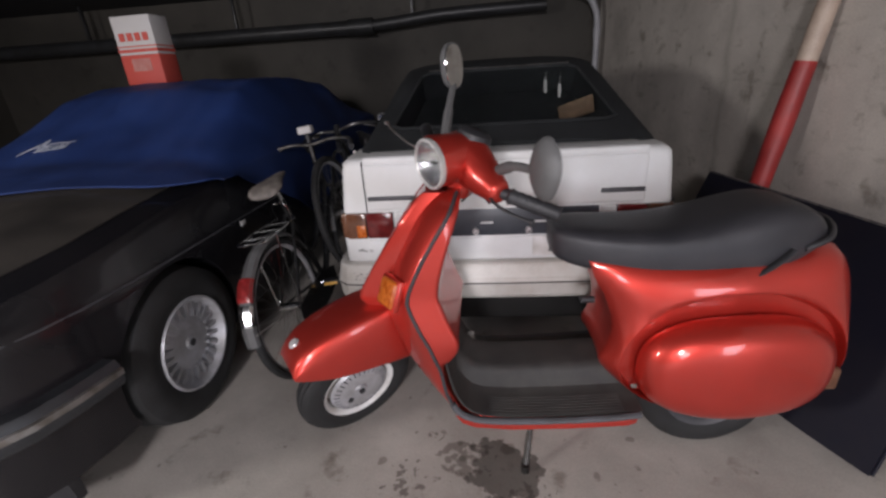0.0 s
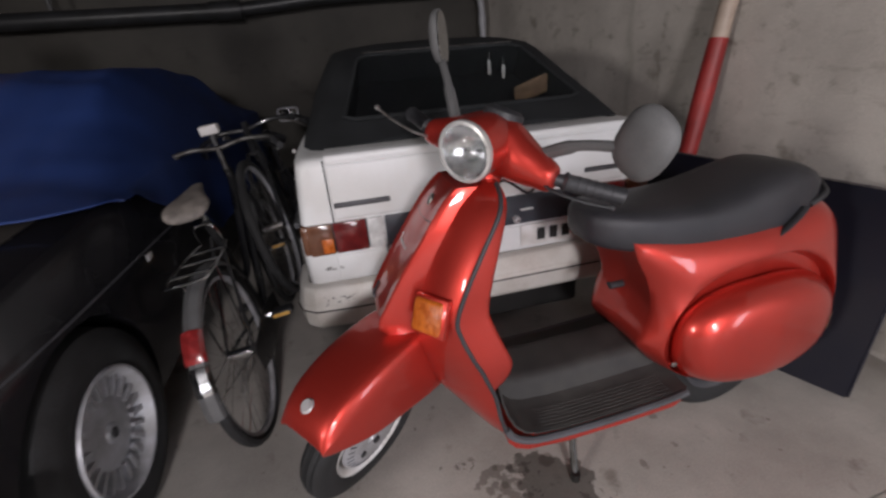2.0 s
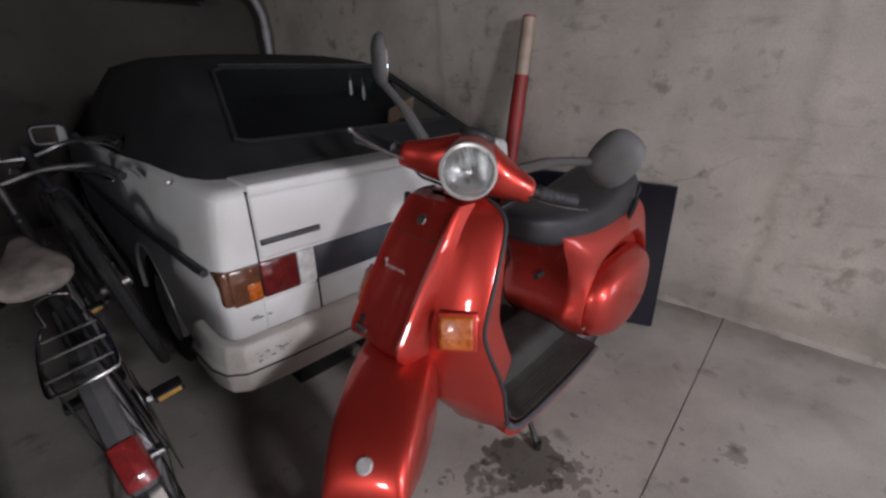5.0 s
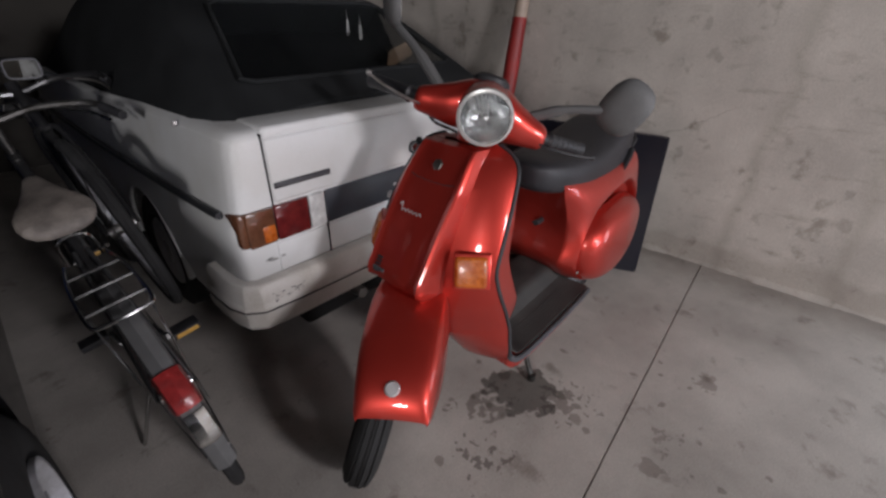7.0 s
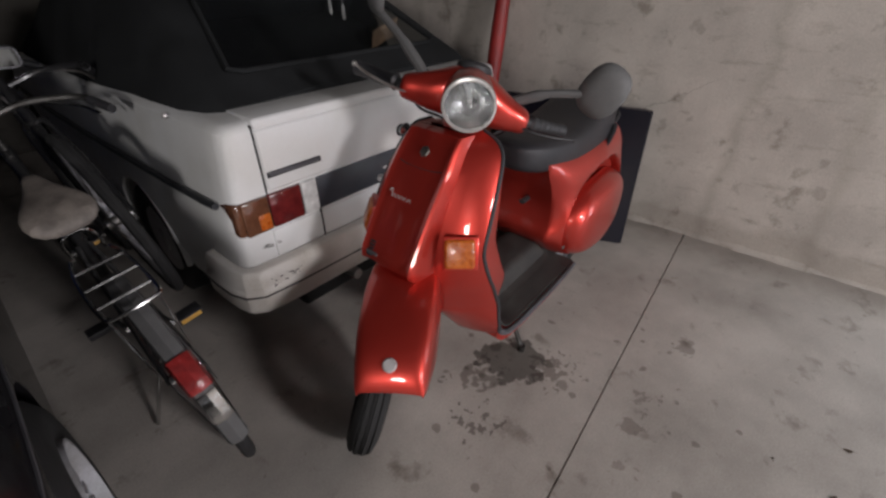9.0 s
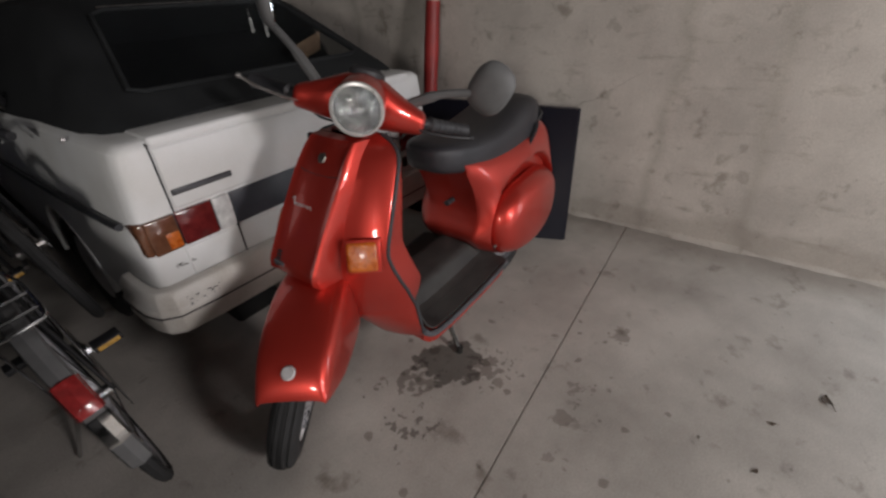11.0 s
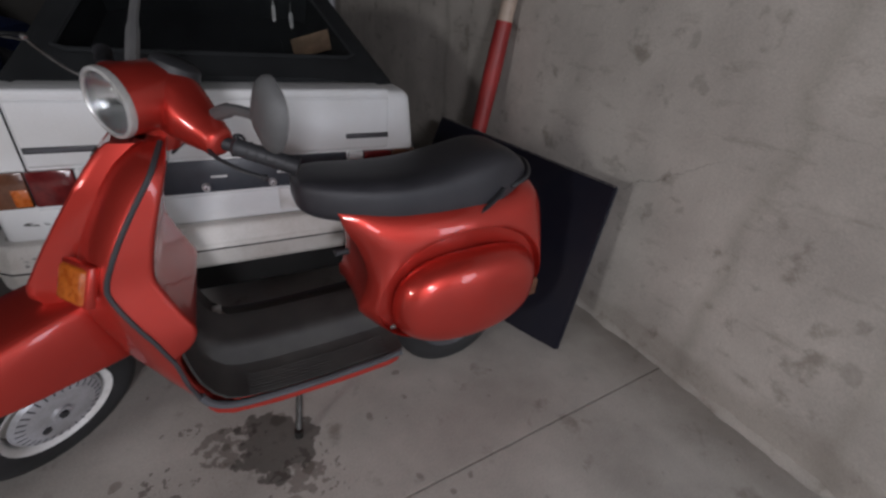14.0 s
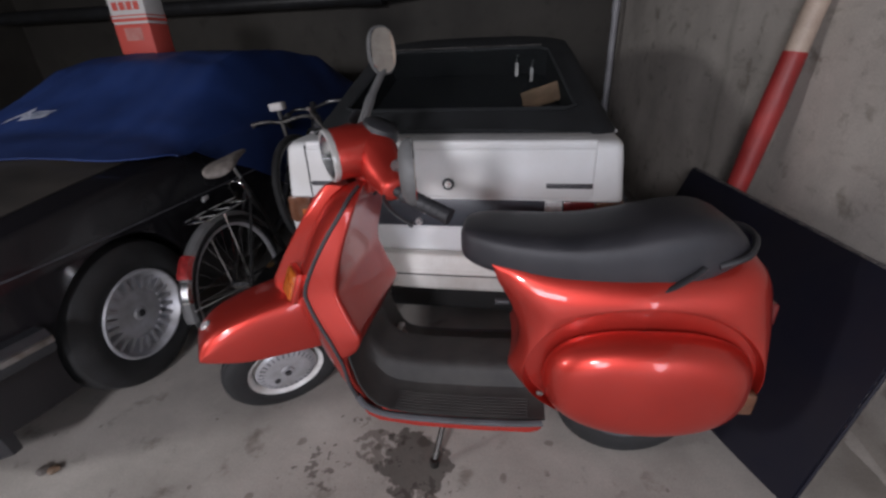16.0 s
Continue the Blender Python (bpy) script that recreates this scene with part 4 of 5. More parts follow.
def build_cabrio():
    # rows: distance from the tail, half width, sill, shoulder
    rows = [(0.0, 0.690, 0.42, 0.972), (0.006, 0.703, 0.39, 0.986), (0.018, 0.713, 0.36, 0.996), (0.05, 0.722, 0.34, 1.0), (0.11, 0.728, 0.31, 1.002), (0.35, 0.735, 0.25, 1.0), (0.7, 0.74, 0.24, 0.995), (1.5, 0.745, 0.25, 0.965), (2.3, 0.74, 0.25, 0.945), (2.9, 0.725, 0.26, 0.92), (3.5, 0.70, 0.3, 0.84), (3.66, 0.66, 0.36, 0.80)]
    rings = []
    for d, w, lo, hi in rows:
        m = lo + (hi - lo) * 0.55
        half = [(0.0, lo), (w * 0.85, lo), (w - 0.03, lo + 0.03), (w - 0.004, lo + 0.16), (w, m), (w - 0.012, m + 0.05), (w - 0.03, hi - 0.07), (w - 0.038, hi - 0.02), (w - 0.058, hi - 0.004), (w - 0.085, hi), (w * 0.5, hi + 0.004), (0.0, hi + 0.006)]
        rings.append([(GX + x, GY + d, z) for x, z in half] + [(GX - x, GY + d, z) for x, z in reversed(half[1:-1])])
    body = part("body", loft(rings), WHITE_PAINT, cabrio)
    for dy in (0.92, 3.1):
        for s in (-1, 1):
            cut(body, spin_solid((GX + s * 0.72, GY + dy, 0.29), (1, 0, 0), 0.325, 0.17))
    # lamps, panel between, lid lines
    y = GY - 0.001
    for s in (-1, 1):
        lamp = part("tail_lamp", box((GX + s * 0.55 - 0.133, y - 0.006, 0.654), (GX + s * 0.55 + 0.133, y + 0.05, 0.768), 0.004), BLACK_TRIM, cabrio)
        xs = [(0.688, 0.598, AMBER_DARK, "amber_lens"), (0.594, 0.476, RED_LENS, "red_lens"), (0.472, 0.412, CLEAR_LENS, "reversing_lens")]
        for a, b, m, n in xs:
            part(n, box((GX + min(s * a, s * b), y - 0.016, 0.652), (GX + max(s * a, s * b), y + 0.02, 0.769), 0.005), m, lamp)
        part("bulb_window", box((GX + s * 0.621 - 0.021, y - 0.0175, 0.658), (GX + s * 0.621 + 0.021, y, 0.715), 0.004), AMBER, lamp)
        part("side_lens", box((GX + s * 0.694 - 0.018, y - 0.008, 0.652), (GX + s * 0.694 + 0.018, y + 0.085, 0.769), 0.014), AMBER_DARK, lamp)
    part("number_panel", box((GX - 0.405, y - 0.006, 0.648), (GX + 0.405, y + 0.02, 0.768), 0.004), PANEL_DARK, cabrio, "dark panel between the tail lamps")
    lid = part("boot_lid", box((GX - 0.585, GY - 0.009, 0.775), (GX + 0.585, GY + 0.05, 0.978), 0.012, 3), WHITE_PAINT, cabrio)
    part("lid_top", box((GX - 0.585, GY - 0.004, 0.972), (GX + 0.585, GY + 0.20, 1.008), 0.012, 3), WHITE_PAINT, lid)
    for s in (-1, 1):
        if s < 0:
            part("lid_gap", box((GX + s * 0.589 - 0.0022, GY - 0.004, 0.77), (GX + s * 0.589 + 0.0022, GY + 0.02, 0.99)), DARK_VOID, lid)
        part("lid_gap", box((GX + s * 0.408 - 0.003, GY - 0.0085, 0.536), (GX + s * 0.408 + 0.003, GY + 0.02, 0.652)), DARK_VOID, lid)
    for a, b in ((-0.577, -0.376), (0.405, 0.58)):
        bar = part("model_badge", box((GX + a, GY - 0.0135, 0.822), (GX + b, GY, 0.842), 0.003), BLACK_TRIM, lid, "dark strip badge")
        part("badge_inlay", box((GX + a + 0.008, GY - 0.0145, 0.8275), (GX + b - 0.008, GY - 0.012, 0.8365)), GREY_TRIM, bar)
    part("lid_lock", join(spin([(0.0, 0.012), (0.008, 0.014), (0.014, 0.014), (0.017, 0.010), (0.017, 0.0)], (GX + 0.015, GY - 0.008, 0.835), (0, -1, 0), 20)), CHROME, lid, "round chrome boot lock")
    part("lock_ring", spin([(0.017, 0.006), (0.024, 0.006), (0.026, 0.0)], (GX + 0.015, GY - 0.008, 0.835), (0, -1, 0), 20), BLACK_TRIM, lid)
    apron = part("rear_apron", box((GX - 0.60, GY - 0.007, 0.535), (GX + 0.60, GY + 0.02, 0.640), 0.006), WHITE_PAINT, cabrio)
    # plate as a plain white field with bars for its writing
    plate = part("number_plate", box((GX + 0.13, GY - 0.016, 0.552), (GX + 0.55, GY - 0.004, 0.642), 0.003), WHITE_BAND, apron, "white number plate")
    for k in range(6):
        part("plate_bar", box((GX + 0.20 + k * 0.055, GY - 0.0175, 0.57), (GX + 0.235 + k * 0.055, GY - 0.015, 0.622)), LETTER_BLACK, plate)
    for x in (0.495, 0.722):
        kn = part("plate_lock", spin([(0.0, 0.026), (0.010, 0.024), (0.015, 0.016), (0.015, 0.0)], (x, GY - 0.006, 0.672), (0, -1, 0), 16), BADGE, cabrio, "small round brass-coloured lock")
        part("keyhole", spin([(0.0, 0.028), (0.004, 0.027), (0.005, 0.02)], (x, GY - 0.006, 0.672), (0, -1, 0), 10), BLACK_TRIM, kn)
        part("plate_lamp", box((x + 0.02, GY - 0.012, 0.703), (x + 0.075, GY, 0.712), 0.002, 1), CLEAR_LENS, cabrio)
    # bumper: profile (out, up) swept round the corners
    prof = [(0.0, 0.37), (0.045, 0.365), (0.06, 0.385), (0.062, 0.425), (0.066, 0.435), (0.066, 0.462), (0.058, 0.470), (0.050, 0.515), (0.038, 0.535), (0.0, 0.538)]
    pathb = [(-0.748, 0.22, -1, 0), (-0.748, 0.12, -1, 0), (-0.744, 0.05, -0.98, -0.2), (-0.731, 0.012, -0.75, -0.66), (-0.70, -0.009, -0.2, -0.98), (-0.58, -0.018, 0, -1), (0.0, -0.024, 0, -1), (0.58, -0.018, 0, -1), (0.70, -0.009, 0.2, -0.98), (0.731, 0.012, 0.75, -0.66), (0.744, 0.05, 0.98, -0.2), (0.748, 0.12, 1, 0), (0.748, 0.22, 1, 0)]
    bmp = part("rear_bumper", loft([[(GX + x + nx * o * 0.8 - nx * 0.02, GY + d + ny * o - ny * 0.012, z) for o, z in prof] for x, d, nx, ny in pathb]), WHITE_BUMPER, cabrio, "white plastic bumper with scuffed corners")
    shell(bmp, 0.006)
    part("bumper_groove", tube([(GX + x + nx * 0.043 - nx * 0.008, GY + d + ny * 0.054, 0.448) for x, d, nx, ny in pathb], 0.0035, 6), SCUFF, bmp)
    rng = random.Random(5)
    for k in range(30):
        low = k < 22
        x = GX - 0.63 + rng.triangular(-0.06, 0.13, 0.02) if low else GX - 0.60 + rng.uniform(-0.05, 0.04)
        z = rng.choice((0.470, 0.476, 0.488, 0.500)) + rng.uniform(-0.004, 0.004) if low else 0.592 + rng.uniform(-0.006, 0.006)
        depth = GY - 0.062 + max(0, (-0.66 + GX - x)) * 0.4 if low else GY - 0.0075
        part("scuff", place(box((-0.009, -0.001, -0.0016), (0.009, 0.001, 0.0016)), Matrix.Translation((x, depth, z)) @ Matrix.Rotation(rng.gauss(0.1, 0.3), 4, "Y") @ Matrix.Scale(rng.uniform(0.25, 0.85), 4)), SCUFF, bmp)
    # side mouldings
    for s in (-1, 1):
        part("side_moulding", tube([(GX + s * (interp(d, [(r[0], r[1]) for r in rows]) + 0.001), GY + d, 0.755 - 0.03 * d) for d in (0.075, 0.15, 0.3, 0.6, 1.0, 1.6, 2.2, 3.0, 3.4)], 0.012, 8), BLACK_TRIM, cabrio)
        if s < 0:
            mir = part("door_mirror", box((GX + s * 0.86 - 0.075, GY + 1.90, 0.96), (GX + s * 0.86 + 0.075, GY + 1.99, 1.06), 0.02, 3), BLACK_TRIM, cabrio)
            part("mirror_rim", tube([(GX + s * 0.86 + c * 0.07, GY + 1.897, 1.01 + n * 0.045) for c, n in sq(28, 0.45)], 0.005, 6, True), PIPE_GREY, mir)
            part("mirror_glass", box((GX + s * 0.86 - 0.066, GY + 1.894, 0.968), (GX + s * 0.86 + 0.066, GY + 1.899, 1.052), 0.002, 1), MIRROR_GLASS, mir)
            part("mirror_arm", rod((GX + s * 0.72, GY + 1.96, 0.95), (GX + s * 0.83, GY + 1.95, 0.99), 0.02), BLACK_TRIM, mir)
    TX = GX + 0.018
    # soft top: rows of distance, half width at foot, half width at crown, foot height, crown height
    tops = [(0.15, 0.585, 0.56, 1.002, 1.012), (0.19, 0.63, 0.585, 1.0, 1.035), (0.30, 0.66, 0.57, 1.0, 1.10), (0.50, 0.67, 0.54, 1.0, 1.215), (0.70, 0.675, 0.515, 1.0, 1.315), (0.82, 0.68, 0.51, 0.995, 1.352), (1.0, 0.685, 0.515, 0.99, 1.372), (1.5, 0.69, 0.52, 0.985, 1.38), (2.0, 0.69, 0.52, 0.97, 1.36), (2.35, 0.68, 0.50, 0.96, 1.31), (2.75, 0.66, 0.60, 0.95, 1.0)]
    rings = []
    for d, wf, wc, zf, zc in tops:
        h = zc - zf
        half = [(0, zf - 0.02), (wf, zf - 0.02), (wf, zf), (wf + (wc - wf) * 0.5, zf + h * 0.5), (wc + 0.01, zf + h * 0.82), (wc - 0.03, zf + h * 0.95), (wc - 0.10, zc - 0.002), (wc * 0.5, zc + 0.012), (0, zc + 0.016)]
        half = [(x + (0.02 if x > 0 else 0.0), z) for x, z in half]
        rings.append([(TX + x, GY + d, z) for x, z in half] + [(TX - x, GY + d, z) for x, z in reversed(half[1:-1])])
    top = part("soft_top", loft(rings), SOFT_TOP, cabrio, "black fabric soft top")
    # rear window, set into the sloping back of the top
    def back(u, v, lift=0.0):
        d = 0.265 + 0.425 * v
        zc = interp(d, [(t[0], t[4]) for t in tops])
        return (TX + u, GY + d - lift * 0.87, zc + 0.008 + lift)
    wl, wh = 0.50, 0.40
    ring_o = [(-wl, 0.04), (-wl + 0.04, 0.0), (wl - 0.04, 0.0), (wl, 0.04), (wh, 0.93), (wh - 0.05, 1.0), (-wh + 0.05, 1.0), (-wh, 0.93)]
    cut(top, loft([[back(u, v, -0.12) for u, v in ring_o], [back(u, v, 0.08) for u, v in ring_o]]))
    win = part("rear_window", loft([[back(u, v, 0.0) for u, v in ring_o], [back(u, v, 0.004) for u, v in ring_o]]), WINDOW_GLASS, cabrio, "dark tinted rear window")
    win.visible_shadow = False
    part("window_seal", tube([back(u * 1.01, v * 1.02 - 0.01, 0.006) for u, v in ring_o], 0.009, 6, True), SOFT_TOP, win)
    part("window_bead", tube([back(u * 0.99, 1.03, 0.011) for u in (-wh + 0.03, 0, wh - 0.03)], 0.004, 6), STEEL, win)
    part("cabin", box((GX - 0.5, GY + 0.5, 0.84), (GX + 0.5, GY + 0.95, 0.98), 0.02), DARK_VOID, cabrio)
    for s in (-1, 1):
        part("front_seat", box((GX + s * 0.28 - 0.2, GY + 1.35, 0.6), (GX + s * 0.28 + 0.2, GY + 1.5, 1.12), 0.05, 3), BLACK_TRIM, cabrio)
        part("headrest", box((GX + s * 0.28 - 0.1, GY + 1.38, 1.14), (GX + s * 0.28 + 0.1, GY + 1.46, 1.27), 0.03, 3), BLACK_TRIM, cabrio)
        part("top_stud", spin([(0, 0.012), (0.008, 0.01), (0.010, 0.0)], (GX + s * 0.70, GY + 0.32, 0.985), (s, 0, 0.4), 12), BADGE, cabrio)
    # wheels
    for s in (-1, 1):
        for dy in (0.92, 3.1):
            c, ax = Vector((GX + s * 0.64, GY + dy, 0.285)), Vector((s, 0, 0))
            ty = part("car_wheel", spin([(0.17, -0.07), (0.20, -0.085), (0.25, -0.085), (0.278, -0.07), (0.285, 0.0), (0.278, 0.07), (0.25, 0.085), (0.20, 0.085), (0.17, 0.07)], c, ax, 40), RUBBER, cabrio, "black tyre with a silver wheel trim")
            part("wheel_trim", spin([(0.0, 0.085), (0.05, 0.085), (0.06, 0.075), (0.13, 0.082), (0.165, 0.075), (0.172, 0.06)], c, ax, 40), SILVER, ty)
        arch = [(GX + s * 0.728, GY + 0.92 + math.cos(a) * 0.325, 0.29 + math.sin(a) * 0.325) for a in (math.pi * k / 20 for k in range(0, 21))]
        part("arch_flare", tube(arch, 0.014, 8), WHITE_PAINT, cabrio)
    # black block set low to deepen the shade beneath the car
    part("underbody_shade", box((GX - 0.48, GY + 0.12, 0.15), (GX + 0.48, GY + 3.5, 0.40), 0.02), DARK_VOID, cabrio)
    part("exhaust", rod((GX - 0.3, GY - 0.03, 0.30), (GX - 0.3, GY + 0.3, 0.30), 0.022), STEEL, cabrio)


def spin_solid(c, axis, r, half, steps=36):
    axis = Vector(axis)
    u = axis.orthogonal().normalized()
    v = axis.cross(u)
    c = Vector(c)
    ang = [2 * math.pi * k / steps for k in range(steps)]
    return loft([[c + axis * h + (u * math.cos(a) + v * math.sin(a)) * r for a in ang] for h in (-half, half)])


build_cabrio()
card = link_mesh("card_sheet", box((-0.085, -0.003, -0.05), (0.085, 0.003, 0.05), 0.003), TAN)
card.matrix_world = Matrix.Translation((GX + 0.385, GY + 0.455, 1.118)) @ Matrix.Rotation(-0.3, 4, "Y") @ Matrix.Rotation(0.5, 4, "X")
tagged(card, "tan cardboard sheet behind the car window", "cardboard")
for dx, dz in ((0.27, 1.225), (0.345, 1.20)):
    tag = thing("hanging_tag", GX + dx, GY + 0.70, dz, "small pale paper tag hanging inside the window", "tag", "tags in the car window")
    part("slip", box((GX + dx - 0.008, GY + 0.70, dz - 0.035), (GX + dx + 0.008, GY + 0.703, dz + 0.03), 0.001, 1), CARD_WHITE, tag)
    part("string", rod((GX + dx, GY + 0.70, dz + 0.03), (GX + dx + 0.004, GY + 0.715, dz + 0.07), 0.0015, 5), CARD_WHITE, tag)

# ---- the covered black car ----
BX = -1.50
saloon = thing("saloon_car", BX, 3.0, 0, "dusty black saloon car under a blue cover", "car")


def build_saloon():
    # rows: y, half width, sill, shoulder, crown of the bonnet
    rows = [(1.17, 0.56, 0.21, 0.70, 0.72), (1.19, 0.655, 0.19, 0.755, 0.78), (1.235, 0.715, 0.175, 0.785, 0.815), (1.32, 0.758, 0.17, 0.81, 0.845), (1.46, 0.792, 0.17, 0.83, 0.875), (1.62, 0.808, 0.17, 0.85, 0.90), (1.9, 0.815, 0.18, 0.885, 0.935), (2.3, 0.815, 0.19, 0.925, 0.975), (2.6, 0.815, 0.20, 0.94, 0.985), (3.4, 0.815, 0.20, 0.94, 0.99), (4.6, 0.81, 0.22, 0.94, 0.99), (5.2, 0.79, 0.28, 0.93, 0.97), (5.35, 0.74, 0.35, 0.88, 0.92)]
    rings = []
    for y, w, lo, hi, cr in rows:
        half = [(0.0, lo), (w * 0.85, lo), (w - 0.03, lo + 0.03), (w - 0.012, 0.5), (w - 0.004, 0.66), (w, 0.705), (w - 0.016, 0.735), (w - 0.028, hi - 0.05), (w - 0.045, hi - 0.012), (w - 0.085, hi + 0.004), (w - 0.16, hi + 0.012), (w * 0.45, cr), (0.0, cr + 0.004)]
        rings.append([(BX + x, y, z) for x, z in half] + [(BX - x, y, z) for x, z in reversed(half[1:-1])])
    body = part("body", loft(rings), BLACK_PAINT, saloon, "black paint dulled by dust")
    for s in (-1, 1):
        cut(body, spin_solid((BX + s * 0.80, 1.885, 0.34), (1, 0, 0), 0.35, 0.2))
    def top(x, y):
        w, hi, cr = (interp(y, [(r[0], r[k]) for r in rows]) for k in (1, 3, 4))
        a = abs(x - BX)
        return interp(a, [(0.0, cr + 0.004), (w * 0.45, cr), (w - 0.16, hi + 0.012), (w - 0.085, hi + 0.004)])
    part("bonnet", thicken(grid_sheet(12, 12, lambda u, v: (BX + (u * 2 - 1) * (0.60 + 0.06 * min(1, v * 3)), 1.27 + v * 1.13, top(BX + (u * 2 - 1) * (0.60 + 0.06 * min(1, v * 3)), 1.27 + v * 1.13) + 0.004)), 0.004), DUSTY_BLACK, saloon, "bonnet grey with dust")
    for s in (-1, 1):
        # thin grey rod put in for the glint along the wing's crease
        part("crease_glint", tube([(BX + s * (interp(y, [(r[0], r[1]) for r in rows]) - 0.001), y, 0.708) for y in (1.29, 1.38, 1.5, 1.7, 1.9, 2.3, 2.6, 3.4)], 0.0035, 6), GREY_TRIM, saloon)
        part("side_repeater", box((BX + s * 0.808 - 0.008, 2.40, 0.665), (BX + s * 0.808 + 0.008, 2.45, 0.692), 0.004), CLEAR_LENS, saloon)
        part("fog_lamp", box((BX + s * 0.56 - 0.06, 1.165, 0.33), (BX + s * 0.56 + 0.06, 1.20, 0.39), 0.02, 2), CLEAR_LENS, saloon)
    prof = [(0.0, 0.425), (0.045, 0.425), (0.058, 0.445), (0.058, 0.495), (0.045, 0.52), (0.0, 0.525)]
    way = [(0.795, 1.51, 1, 0.0), (0.772, 1.38, 0.98, -0.2), (0.742, 1.28, 0.93, -0.36), (0.69, 1.205, 0.75, -0.66), (0.61, 1.16, 0.4, -0.92), (0.45, 1.14, 0.1, -1), (0.0, 1.125, 0, -1)]
    way = way + [(-x, y, -nx, ny) for x, y, nx, ny in reversed(way[:-1])]
    bumper = part("front_bumper", loft([[(BX + x + nx * (o - 0.012), y + ny * (o - 0.012), z) for o, z in prof] for x, y, nx, ny in way]), BLACK_TRIM, saloon)
    strip = [(0.050, 0.500), (0.0635, 0.488), (0.0635, 0.468), (0.050, 0.466)]
    part("bumper_strip", loft([[(BX + x + nx * (o - 0.012), y + ny * (o - 0.012), z) for o, z in strip] for x, y, nx, ny in way]), STEEL, bumper, "dull bright bumper strip")
    part("grille", box((BX - 0.54, 1.155, 0.56), (BX + 0.54, 1.19, 0.69), 0.01), DARK_VOID, saloon)
    for s in (-1, 1):
        for y in (1.885, 4.5):
            c, ax = Vector((BX + s * 0.715, y, 0.33)), Vector((s, 0, 0))
            ty = part("car_wheel", spin([(0.19, -0.09), (0.22, -0.1), (0.285, -0.1), (0.317, -0.08), (0.328, -0.035), (0.328, -0.012), (0.322, -0.010), (0.322, -0.004), (0.328, -0.002), (0.328, 0.03), (0.317, 0.08), (0.285, 0.1), (0.25, 0.104), (0.22, 0.1), (0.195, 0.09)], c, ax, 48), RUBBER, saloon, "black tyre on a finned silver wheel")
            part("rim", spin([(0.200, 0.095), (0.196, 0.105), (0.188, 0.104), (0.178, 0.085), (0.155, 0.05), (0.135, 0.045)], c, ax, 48), SILVER, ty)
            part("wheel_disc", spin([(0.0, 0.078), (0.025, 0.078), (0.032, 0.070), (0.07, 0.072), (0.115, 0.066), (0.14, 0.05)], c, ax, 48), SILVER, ty)
            part("hub_nut", spin([(0.0, 0.082), (0.016, 0.082), (0.018, 0.07)], c, ax, 8), BLACK_PLASTIC, ty)
            for k in range(22):
                a = 2 * math.pi * k / 22
                d = Vector((0, math.cos(a), math.sin(a)))
                q = Vector((0, -math.sin(a), math.cos(a)))
                part("fin", loft([[c + d * r + q * o + ax * h for o, h in ((-t, 0.045), (t, 0.045), (t * 0.8, 0.078), (-t * 0.8, 0.078))] for r, t in ((0.11, 0.007), (0.172, 0.011))]), SILVER, ty)
    # low black block stands in for shade between this car and the floor
    part("underbody_shade", box((BX - 0.6, 1.21, 0.15), (BX + 0.6, 5.2, 0.5), 0.02), DARK_VOID, saloon)
    part("front_apron", loft([[(BX + x, y, 0.30), (BX + x, y + 0.02, 0.115), (BX + x, y + 0.05, 0.115), (BX + x, y + 0.05, 0.30)] for x, y in ((-0.72, 1.30), (-0.60, 1.20), (-0.3, 1.175), (0.0, 1.17), (0.3, 1.175), (0.60, 1.20), (0.72, 1.30))]), BLACK_PLASTIC, saloon)


build_saloon()


RIDGE = [(1.95, 0.948), (2.3, 0.985), (2.45, 1.0), (2.75, 1.12), (3.1, 1.31), (3.35, 1.365), (4.0, 1.375), (4.5, 1.33), (5.0, 1.08), (5.4, 1.0), (5.46, 0.75)]
HALF_W = [(1.95, 0.70), (2.6, 0.66), (3.1, 0.57), (3.5, 0.55), (4.3, 0.56), (5.0, 0.68), (5.46, 0.72)]


def drape(u, v, lift=0.0):
    """A point of the sheet that hangs over the saloon, from the bonnet over the roof and down the sides."""
    a = v * 2 - 1
    s = abs(a)
    start = 1.98 + 0.26 * max(0.0, a) + 0.03 * math.sin(a * 9)
    y = start + u * (5.47 - start)
    zr, hw = interp(y, RIDGE), interp(y, HALF_W)
    if s < 0.5:
        x, z = hw * s / 0.5, zr - 0.02 * (s / 0.5) ** 2
    elif s < 0.72:
        k = (s - 0.5) / 0.22
        x, z = hw + (0.835 - hw) * k, zr - 0.02 + (min(0.945, zr - 0.03) - zr + 0.02) * (k ** 1.25)
    else:
        k = (s - 0.72) / 0.28
        x = 0.835 + 0.03 * k + 0.015 * math.sin(y * 9) * k
        z = min(0.945, zr - 0.03) - 0.46 * k * min(1.0, max(0.03, (y - 2.35) / 0.9))
    n = noise.noise(Vector((x * 3.0 * math.copysign(1, a), y * 2.2, 0.7)))
    n2 = noise.noise(Vector((x * 7.0, y * 1.5 + x * 6, 3.1)))
    n3 = noise.noise(Vector((x * 2.0 + y * 9.0, y * 2.0 - x * 5.0, 8.3)))
    grow = min(1.0, max(0.15, (y - 2.0) / 0.4))
    z += (0.02 * n * (0.4 + s) + 0.010 * n2 + 0.007 * n3) * grow
    x += 0.014 * n2
    return Vector((BX + math.copysign(x, a), y, z + 0.016 + lift))


cover = thing("car_cover", BX, 3.5, 1.3, "creased blue fabric cover draped over the black car", "car cover")
